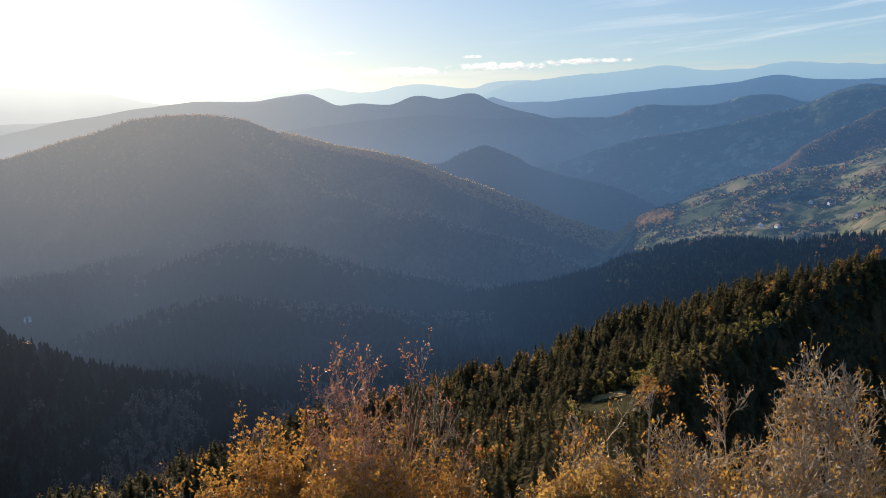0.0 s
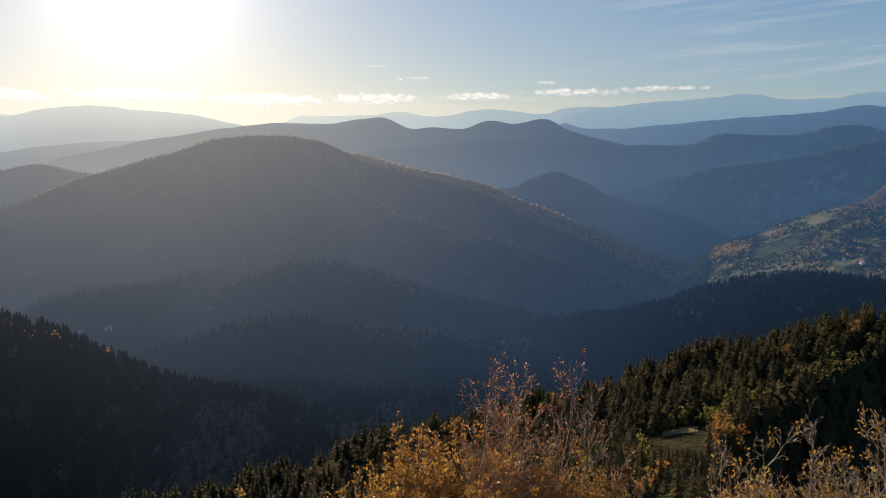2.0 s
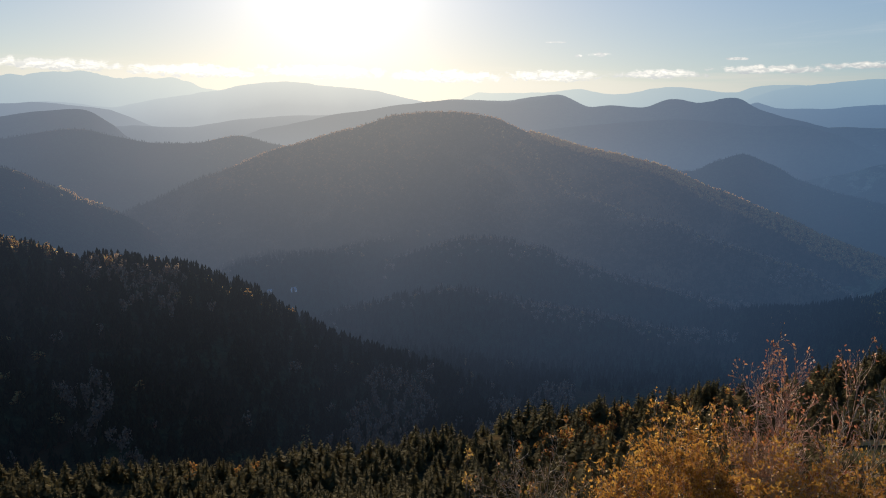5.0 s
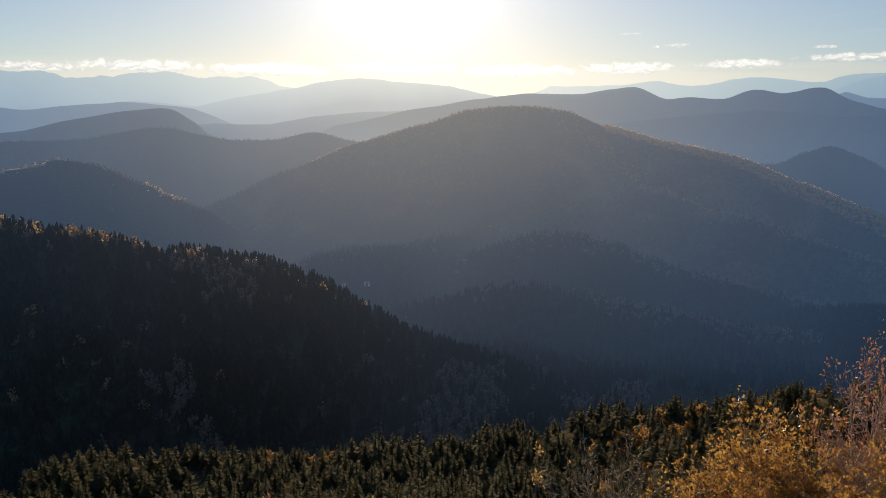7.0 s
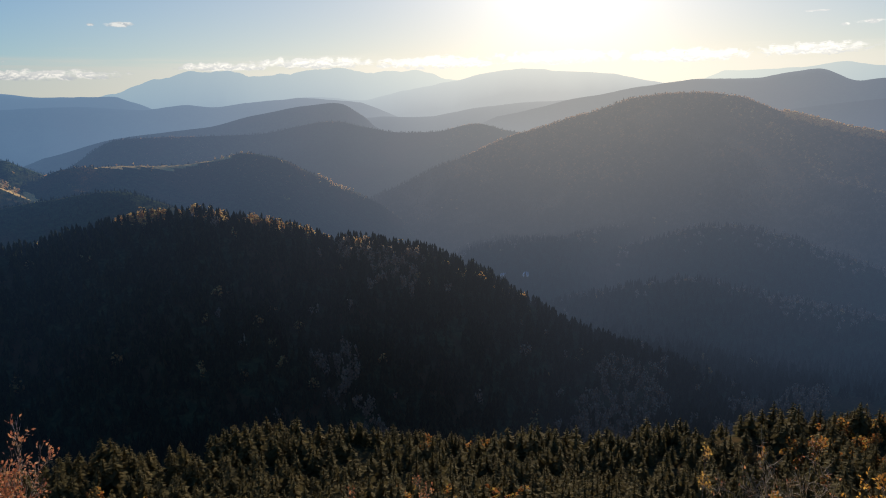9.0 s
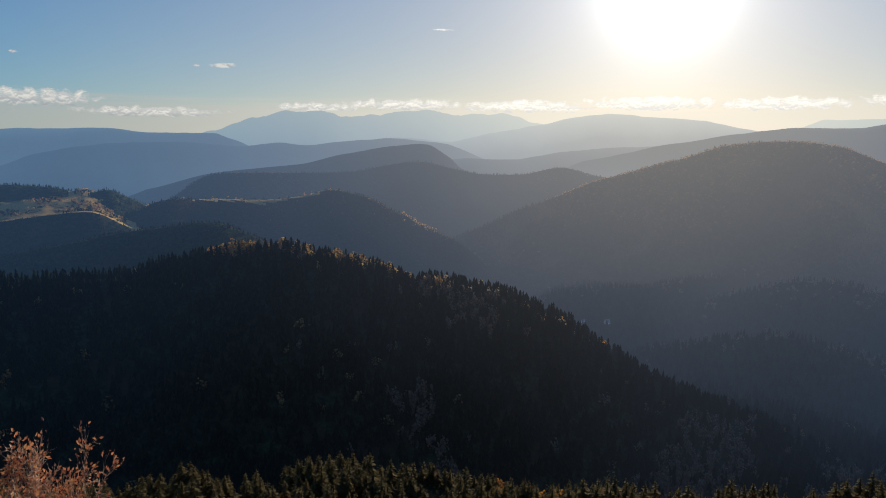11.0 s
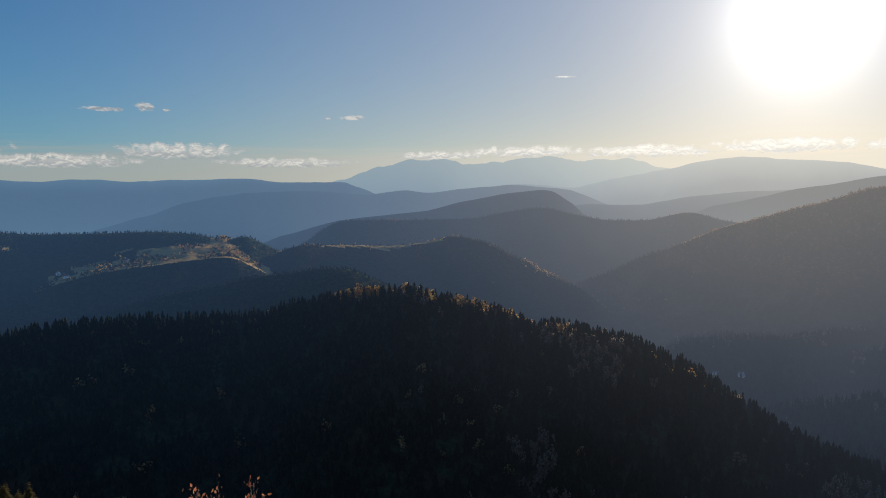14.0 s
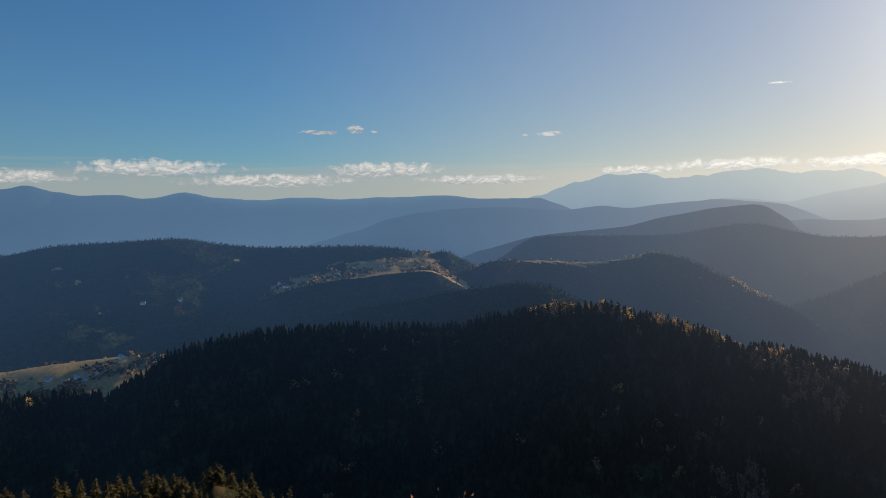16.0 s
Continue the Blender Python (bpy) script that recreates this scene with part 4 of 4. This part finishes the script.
# single bright trees and rows of them on the broad hill's side ridges
# on spur_1, which lies in shade, the bright rows imitate a sunlit crest
for name, count, seed in (("spur_1", 240, 41), ("spur_2", 60, 42), ("spur_3", 40, 43), ("spur_left", 16, 44), ("dark_spur", 14, 45), ("meadow_hill", 50, 46), ("meadow_hill_end", 110, 47), ("cone_hill", 140, 48), ("east_spur", 240, 49)):
    crest = LAND[name.replace("_end", "")][2]
    crest = crest[(crest[:, 0] > 41) & (crest[:, 0] < 47)] if name.endswith("_end") else crest
    q = np.random.default_rng(seed)
    az = q.uniform(crest[0, 0], crest[-1, 0], count)
    r = np.interp(az, crest[:, 0], crest[:, 1]) + q.normal(0, 18, count)
    x, y, z, k = place(az, r)
    forest("autumn_wood", "single yellow and orange trees catching the sun", FAR_CROWNS, AUTUMN_FAR, x, y, z - 1, q.uniform(7, 13, count) * (0.5 if seed > 47 else 1.0), q.uniform(0.8, 1.3, count), seed)


# ---- the nearest spruces, each a tree of its own ----
def part(name, mesh, parent, label=""):
    ob = new(name, mesh)
    ob.parent = parent
    if label:
        ob["label"] = label
    return ob


def tube(points, radii, sides):
    """Vertices and triangles of a tapered tube along the points."""
    p, rad = np.asarray(points, float), np.asarray(radii, float)
    tang = np.gradient(p, axis=0)
    tang /= np.linalg.norm(tang, axis=1, keepdims=True) + 1e-9
    ref = np.where(np.abs(tang[:, 2:3]) > 0.9, np.array([[1.0, 0, 0]]), np.array([[0, 0, 1.0]]))
    u = np.cross(tang, ref)
    u /= np.linalg.norm(u, axis=1, keepdims=True) + 1e-9
    v = np.cross(tang, u)
    ang = np.arange(sides) * 2 * np.pi / sides
    ring = p[:, None] + rad[:, None, None] * (np.cos(ang)[None, :, None] * u[:, None] + np.sin(ang)[None, :, None] * v[:, None])
    i, j = np.meshgrid(np.arange(len(p) - 1), np.arange(sides), indexing="ij")
    a, b = i * sides + j, i * sides + (j + 1) % sides
    c, d = a + sides, b + sides
    f = np.concatenate([np.stack([a, b, d], -1).reshape(-1, 3), np.stack([a, d, c], -1).reshape(-1, 3)])
    return ring.reshape(-1, 3), f


def joined(pieces):
    cos, fcs, base = [], [], 0
    for v, f in pieces:
        cos.append(v)
        fcs.append(f + base)
        base += len(v)
    return np.concatenate(cos), np.concatenate(fcs)


def spruce_boughs(seed):
    """A nearer spruce's crown: boughs with side sprays, and a leading shoot."""
    r = np.random.default_rng(seed)
    vs, fs, n = [], [], 0
    for k in range(140):
        u = (k + r.uniform()) / 140
        zc = 0.05 + 0.93 * u
        reach = (0.20 * (1 - u) ** 0.8 + 0.014) * r.uniform(0.6, 1.2)
        ang = k * 2.399 + r.uniform(-0.5, 0.5)
        droop, wide = reach * r.uniform(0.3, 0.8) * (1 - 0.7 * u), reach * r.uniform(0.10, 0.18)
        for turn, share in ((0.0, 1.0), (0.55, 0.62), (-0.55, 0.62)):
            ca, sa = math.cos(ang + turn * 0.6), math.sin(ang + turn * 0.6)
            rc = reach * share
            roll = r.uniform(-0.9, 0.9)
            for d, s, dz in ((0.1, 0, 0.25), (0.55, 1, -0.35), (0.65, -1, -0.45), (1.0, 0, -0.95)):
                vs.append((ca * d * rc - sa * s * wide, sa * d * rc + ca * s * wide, zc + dz * droop * share + s * roll * wide + r.uniform(-0.006, 0.006)))
            fs += [(n, n + 1, n + 2), (n + 1, n + 3, n + 2)]
            n += 4
    tip = (np.array([(0.010, 0, 0.9), (-0.006, 0.009, 0.9), (-0.006, -0.009, 0.9), (0, 0, 1.03)]), np.array([(0, 1, 3), (1, 2, 3), (2, 0, 3)]))
    return joined([with_core((np.array(vs), np.array(fs)), 0.04), tip])


spruce_kinds = []
for s in range(5):
    crown_v, crown_f = spruce_boughs(90 + s)
    trunk_v, trunk_f = tube([(0, 0, -0.05), (0.003, 0.002, 0.3), (0.0, 0.002, 0.65), (0, 0, 0.95)], (0.018, 0.014, 0.009, 0.003), 6)
    spruce_kinds.append((mesh_from("crown", crown_v, crown_f, CONIFER_ONE), mesh_from("trunk", trunk_v, trunk_f, BARK, True)))
rng = np.random.default_rng(5)
for i, (x_, y_, z_, h_) in enumerate(SPRUCES):
    tree = new("spruce_tree")
    tagged(tree, "dark green spruce tree on the steep slope", "tree", "spruces below the lookout")
    crown_me, trunk_me = spruce_kinds[i % 5]
    part("trunk", trunk_me, tree)
    part("crown", crown_me, tree)
    w_ = rng.uniform(1.2, 1.75)
    tree.matrix_basis = pose(x_, y_, z_, 0, 0, rng.uniform(0, 360)) @ Matrix.Diagonal((h_ * w_, h_ * w_, h_, 1))


# ---- birches and shrubs on the edge ----
def leaf_cards(at, way_, r, size):
    """Small folded leaves at the points: four triangles' worth of blade, bent along the midrib."""
    n = len(at)
    d = way_ + r.normal(0, 0.6, (n, 3))
    d /= np.linalg.norm(d, axis=1, keepdims=True)
    s = np.cross(d, r.normal(size=(n, 3)))
    s /= np.linalg.norm(s, axis=1, keepdims=True) + 1e-9
    up_ = np.cross(s, d)
    ln = size * r.uniform(0.6, 1.25, (n, 1))
    fold = r.uniform(0.15, 0.5, (n, 1))
    base, tip = at, at + d * ln
    lft = at + d * ln * 0.45 + s * ln * 0.28 + up_ * ln * 0.28 * fold
    rgt = at + d * ln * 0.45 - s * ln * 0.28 + up_ * ln * 0.28 * fold
    v = np.stack([base, lft, tip, rgt], 1).reshape(-1, 3)
    k = np.arange(n)[:, None] * 4
    return v, np.concatenate([k + (0, 1, 2), k + (0, 2, 3)])


def grow(r, start, aim, length, radius, level, tubes, tips, wander, upward, kids, reach, low=0.2, fine=0.0036, splay=(0.45, 0.95)):
    """One shoot and its side shoots. tubes: list of twig tubes; tips: where leaves sit and which way they point."""
    n = (7, 6, 3, 2)[min(level, 3)]
    pts, d = [np.array(start, float)], np.array(aim, float)
    for k in range(n - 1):
        d = d + r.normal(0, wander, 3) + np.array((0, 0, upward))
        d /= np.linalg.norm(d)
        pts.append(pts[-1] + d * length / (n - 1))
    pts = np.array(pts)
    radii = radius * np.linspace(1, 0.35, n)
    tubes.append(tube(pts, radii, 5 if level == 0 else 3))
    if level >= 2:
        for k in range(1, n):
            tips.append((pts[k], d))
    if level == len(kids):
        return
    for k in range(kids[level]):
        u = r.uniform(low, 1.0)
        i = min(int(u * (n - 1)), n - 2)
        p = pts[i] + (pts[i + 1] - pts[i]) * (u * (n - 1) - i)
        axis = pts[i + 1] - pts[i]
        axis = axis / np.linalg.norm(axis)
        side = np.cross(axis, r.normal(size=3))
        side /= np.linalg.norm(side)
        spread = r.uniform(*splay)
        aim2 = axis * math.cos(spread) + side * math.sin(spread)
        grow(r, p, aim2, min(length, reach * 2) * r.uniform(0.36, 0.62) * (1.15 - 0.4 * u), max(radius * 0.5 * (1 - 0.4 * u), fine), level + 1, tubes, tips, wander, upward, kids, reach * 0.6, 0.2, fine, splay)


def bush(name, label, category, base, top, spread, stems, kids, leaves, size, leaf_mat, twig_mat, seed, lean=(0, 0), tuft=1.0, wander=0.16, group="", bare_top=0.0, radius=0.022, reach=0.9, crown=2.4, even=0.70, fine=0.0036, upward=0.03, splay=(0.45, 0.95), narrow=0.5):
    """A many-stemmed shrub or small tree: one part a limb, with its foliage under it."""
    r = np.random.default_rng(seed)
    thing = new(name)
    thing.location = base
    tagged(thing, label, category, group)
    tall = top - base[2]
    limbs, reached, wide = [], 0.0, []
    for s in range(stems):
        ang = s * 2.4 + r.uniform(-0.5, 0.5)
        out = spread * r.uniform(0.1, 0.8)
        goal = np.array((math.cos(ang) * out, math.sin(ang) * out, tall * r.uniform(even, 1.0) * (1 - 0.15 * out / spread)))
        length = np.linalg.norm(goal)
        tubes, tips = [], []
        grow(r, (math.cos(ang) * 0.08, math.sin(ang) * 0.08, -0.1), goal / length, length * 0.95, radius * r.uniform(0.7, 1.2), 0, tubes, tips, wander * 0.5, upward, kids, reach, max(0.3, 1 - 0.95 * crown / tall), fine, splay)
        limbs.append((joined(tubes), np.array([t[0] for t in tips]), np.array([t[1] for t in tips])))
        reached = max(reached, limbs[-1][1][:, 2].max())
        wide.append(np.hypot(limbs[-1][1][:, 0], limbs[-1][1][:, 1]))
    fit_z, fit_x = tall / reached, max(narrow, spread / np.quantile(np.concatenate(wide), 0.97))
    for (v, f), at, ways in limbs:
        shape = np.array((fit_x, fit_x, fit_z))
        v, at = v * shape, at * shape
        drift = np.clip(v[:, 2:3] / tall, 0, 1) ** 2 * np.array([[lean[0], lean[1], 0.0]])
        v = v + drift
        at = at + np.clip(at[:, 2:3] / tall, 0, 1) ** 2 * np.array([[lean[0], lean[1], 0.0]])
        limb = part("limb", mesh_from("limb", v, f, twig_mat, True), thing)
        n = int(leaves / stems)
        if n:
            up_ = at[:, 2] / tall
            chance = np.clip(1 - bare_top * np.clip((up_ - 0.6) / 0.4, 0, 1), 0.03, 1) * np.clip((at[:, 2] - tall + crown) / 0.6, 0.02, 1)
            pick = r.choice(len(at), n, p=chance / chance.sum())
            lv, lf = leaf_cards(at[pick] + r.normal(0, 0.016 * tuft, (n, 3)), ways[pick], r, size)
            part("foliage", mesh_from("foliage", lv, lf, leaf_mat), limb, "small autumn leaves")
    return thing


def foot(x_, y_):
    """A point on the ground."""
    z_, _ = ground_at(np.array([math.degrees(math.atan2(-x_, y_))]), np.array([math.hypot(x_, y_)]))
    return (x_, y_, float(z_[0]))


bush("birch_tree", "slender birch with thin rust-red leaves at its tips", "birch tree", foot(-1.15, 8.8), -0.82, 0.42, 11, (9, 6, 3), 1900, 0.042, RUST_LEAF, TWIG_PINK, 101, lean=(0.2, 0), bare_top=-0.9, crown=1.5, reach=0.9, wander=0.24, even=0.6, fine=0.0066)
bush("birch_tree", "bare birch leaning out with rust leaves at its twig ends", "birch tree", foot(-0.95, 8.6), -1.3, 0.5, 10, (8, 6, 3), 1000, 0.042, RUST_LEAF, TWIG, 106, lean=(0.42, 0), bare_top=-0.9, crown=1.3, reach=0.9, wander=0.2, even=0.62, fine=0.0085, upward=0.0)
bush("birch_tree", "bushy birch full of yellow leaves", "birch tree", foot(-2.1, 8.75), -1.85, 0.6, 11, (9, 6, 3), 7600, 0.046, YELLOW_LEAF, TWIG_PINK, 102, crown=1.6, even=0.78)
bush("birch_tree", "low birch with golden leaves beside the taller one", "birch tree", foot(0.0, 8.6), -2.15, 0.72, 9, (9, 6, 3), 6000, 0.046, YELLOW_LEAF, TWIG_PINK, 103, crown=1.6)
bush("birch_tree", "low yellow birch growing on the slope", "birch tree", foot(-2.72, 8.2), -2.2, 0.38, 8, (9, 6, 3), 4000, 0.045, YELLOW_LEAF, TWIG_BROWN, 104, crown=1.3)
bush("birch_tree", "small yellow birch at the foot of the taller ones", "birch tree", foot(-3.05, 8.5), -2.45, 0.42, 8, (9, 6, 3), 3600, 0.045, YELLOW_LEAF, TWIG_BROWN, 108, crown=1.2)
bush("birch_tree", "dense low birch with golden and rust leaves", "birch tree", foot(-1.45, 8.3), -1.75, 0.75, 11, (9, 7, 3), 8200, 0.045, YELLOW_LEAF, TWIG_PINK, 105, crown=1.5, fine=0.0034)
bush("birch_tree", "dense low birch with brown twigs and yellow leaves", "birch tree", foot(-0.65, 8.3), -1.95, 0.75, 11, (9, 7, 3), 6500, 0.045, YELLOW_LEAF, TWIG_PINK, 107, crown=1.4, fine=0.0034)
for k_, (x_, y_, top_, sp_) in enumerate(((3.0, 8.1, -1.15, 0.7), (3.8, 7.7, -0.72, 0.75), (4.5, 7.3, -0.7, 0.75), (2.1, 8.3, -2.05, 0.6), (3.2, 7.4, -1.4, 0.7), (5.3, 7.0, -0.7, 0.75), (2.5, 7.7, -1.95, 0.6), (4.1, 7.0, -1.4, 0.7), (3.3, 8.1, -1.35, 0.8), (4.9, 6.6, -1.35, 0.8))):
    bush("shrub", "grey leafless shrub with few remaining yellow leaves", "shrub", foot(x_, y_), top_ - 0.08, sp_ * 1.25, 14, (9, 6, 3), 1100, 0.048, YELLOW_LEAF, TWIG, 120 + k_, wander=0.46, reach=0.6, group="bare shrubs on the edge", crown=1.4, even=0.78, fine=0.0068, upward=0.06, splay=(0.4, 0.85), narrow=0.8)
for k_, (x_, y_, top_, sp_, leaves_) in enumerate(((1.2, 8.2, -2.4, 0.6, 4200), (2.4, 8.0, -1.95, 0.75, 3000), (3.4, 7.5, -1.85, 0.75, 2600), (4.3, 7.0, -1.8, 0.75, 2600), (1.75, 8.2, -1.95, 0.6, 4800), (2.9, 7.9, -1.9, 0.75, 2600), (0.6, 8.4, -2.9, 0.5, 4000))):
    bush("shrub", "low shrub with dull ochre autumn leaves", "shrub", foot(x_, y_), top_, sp_, 10, (9, 6, 3), leaves_, 0.05, ORANGE_LEAF, TWIG, 140 + k_, reach=0.8, group="ochre shrubs on the edge", crown=1.3, fine=0.0045)
bush("shrub", "sparse shrub with pale bent twigs and few leaves", "shrub", foot(-4.1, 9.3), -2.72, 0.75, 9, (8, 6, 3), 130, 0.04, RUST_LEAF, TWIG, 150, wander=0.3, reach=0.7, crown=1.0, fine=0.006, splay=(0.6, 1.2), upward=-0.02)
bush("shrub", "small shrub with a tuft of bright orange leaves", "shrub", foot(-5.76, 11.7), -4.3, 0.11, 5, (6, 4), 300, 0.045, ORANGE_LEAF, TWIG_BROWN, 151, radius=0.012, reach=0.22, crown=0.28)
bush("shrub", "reddish shrub with small dry leaves on thin twigs", "shrub", foot(-8.55, 2.2), -1.06, 0.42, 20, (11, 8, 4), 9000, 0.034, RUST_LEAF, TWIG_BROWN, 153, radius=0.014, reach=0.6, crown=1.2, even=0.74)
for k_, (x_, y_, top_) in enumerate(((-10.6, 8.3, -4.9), (-9.6, 9.0, -5.0), (-8.6, 9.7, -5.1))):
    bush("shrub", "pale pinkish shrub with dry leaves", "shrub", foot(x_, y_), top_, 0.4, 7, (8, 6, 4), 1100, 0.04, RUST_LEAF, TWIG, 160 + k_, reach=0.4, group="dry shrubs below the edge", crown=1.0)


# ---- houses, found along a bearing where the land meets a given dip ----
def meet(bearing, dip, start=600.0):
    """Where the line of sight from the lookout at this bearing and dip first meets the land."""
    rr = np.arange(start, 4500.0, 4.0)
    zz, _ = ground_at(np.full(len(rr), bearing), rr)
    hit = np.nonzero(zz >= 1.65 + rr * math.tan(radians(dip)))[0]
    r_ = rr[hit[0]] if len(hit) else rr[-1]
    a_ = radians(bearing)
    return (-math.sin(a_) * r_, math.cos(a_) * r_, float(zz[hit[0]]) if len(hit) else 0.0)


def plain(name, colour, rough, size):
    m, gr = material(name)
    where = gr.node("ShaderNodeNewGeometry").outputs["Position"]
    n = gr.noise(where, size, 4.0)
    col = gr.mix(n, tuple(c * 0.75 for c in colour), tuple(min(1, c * 1.15) for c in colour))
    # houses get the same painted haze glow as the hills
    finish(gr, with_painted_haze(gr, gr.node("ShaderNodeBsdfPrincipled", Base_Color=col, Roughness=rough).outputs[0]))
    return m


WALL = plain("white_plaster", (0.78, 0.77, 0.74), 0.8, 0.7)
ROOF_RED = plain("red_tiles", (0.26, 0.09, 0.06), 0.7, 1.5)
ROOF_GREY = plain("grey_sheet_roof", (0.30, 0.32, 0.35), 0.45, 1.0)
PANE = plain("dark_glass", (0.03, 0.035, 0.045), 0.15, 1.0)
WOOD = plain("brown_boards", (0.16, 0.09, 0.05), 0.7, 2.0)


def box_mesh(name, cx, cy, cz, sx, sy, sz, mat):
    bm = bmesh.new()
    bmesh.ops.create_cube(bm, size=1.0, matrix=Matrix.Translation((cx, cy, cz)) @ Matrix.Diagonal((sx, sy, sz, 1)))
    bmesh.ops.bevel(bm, geom=bm.edges[:], offset=0.03, segments=1, affect="EDGES")
    me = bpy.data.meshes.new(name)
    bm.to_mesh(me)
    bm.free()
    me.materials.append(mat)
    return me


def house(label, at, turn, length, width, eaves, pitch, roof_mat):
    h = new("house")
    tagged(h, label, "house")
    # walls with gables
    L, W_, E_, P_ = length / 2, width / 2, eaves, eaves + pitch
    v = [(-L, -W_, -2), (L, -W_, -2), (L, W_, -2), (-L, W_, -2), (-L, -W_, E_), (L, -W_, E_), (L, W_, E_), (-L, W_, E_), (-L, 0, P_), (L, 0, P_)]
    me = bpy.data.meshes.new("wall")
    me.from_pydata(v, [], [(0, 1, 5, 4), (2, 3, 7, 6), (1, 2, 6, 9, 5), (3, 0, 4, 8, 7), (4, 5, 9, 8), (6, 7, 8, 9), (3, 2, 1, 0)])
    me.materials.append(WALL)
    part("wall", me, h)
    o = 0.5
    for s in (-1, 1):
        rise = pitch / W_
        lo, hi = (W_ + o), 0.0
        pts = [(-L - o, s * lo, E_ - o * rise + 0.1), (L + o, s * lo, E_ - o * rise + 0.1), (L + o, 0, P_ + 0.1), (-L - o, 0, P_ + 0.1)]
        v = pts + [(a, b, c + 0.25) for a, b, c in pts]
        me = bpy.data.meshes.new("roof")
        me.from_pydata(v, [], [(0, 1, 2, 3), (7, 6, 5, 4), (0, 4, 5, 1), (1, 5, 6, 2), (2, 6, 7, 3), (3, 7, 4, 0)])
        me.materials.append(roof_mat)
        part("roof", me, h)
    for wx in (-0.55, 0.0, 0.55):
        for s in (-1, 1):
            part("window", box_mesh("window", wx * L, s * (W_ + 0.02), eaves * 0.55, 1.2, 0.12, 1.3, PANE), h, "dark window pane")
    part("door", box_mesh("door", L + 0.03, 0.3, 1.0, 0.12, 1.1, 2.0, WOOD), h)
    part("chimney", box_mesh("chimney", L * 0.4, W_ * 0.3, P_ + 0.2, 0.7, 0.7, 1.8, ROOF_RED), h)
    h.matrix_basis = Matrix.Translation(at) @ pose(0, 0, 0, 0, 0, turn)
    return h


house("white chalet with a steep grey roof in a forest clearing", meet(29.9, -12.95, 1350), 60, 12, 9, 4, 6.5, ROOF_GREY)
house("long low shed with a pale roof beside the forest", meet(31.7, -12.95, 1350), 75, 20, 8, 3, 2.5, ROOF_GREY)
house("white farmhouse on the meadow's edge", meet(90.0, -10.1, 1450), 20, 14, 9, 4.5, 4, ROOF_GREY)
for bearing, dip, turn in ((92.9, -11.2, 30), (92.4, -11.35, 70), (91.6, -11.1, 10), (94.6, -11.2, 50)):
    house("small house with a grey roof among hedges", meet(bearing, dip, 1400), turn, 11, 8, 4, 3.5, ROOF_GREY)
for bearing, dip, turn in ((-21.8, -7.5, 40), (-23.0, -7.8, 70), (-27.3, -6.2, 15), (-24.1, -7.9, 100), (-26.1, -6.1, 60), (-29.0, -6.9, 20)):
    house("white village house with a red roof among small fields", meet(bearing, dip, 1800), turn, 12, 9, 5, 4, ROOF_RED)
for bearing, dip, turn in ((74.7, -4.7, 40), (78.5, -5.6, 60), (79.0, -5.4, 0), (86.0, -6.3, 30), (88.5, -6.4, 80)):
    house("farmhouse with a red roof on a hillside meadow", meet(bearing, dip, 1600), turn, 12, 9, 5, 4, ROOF_RED)
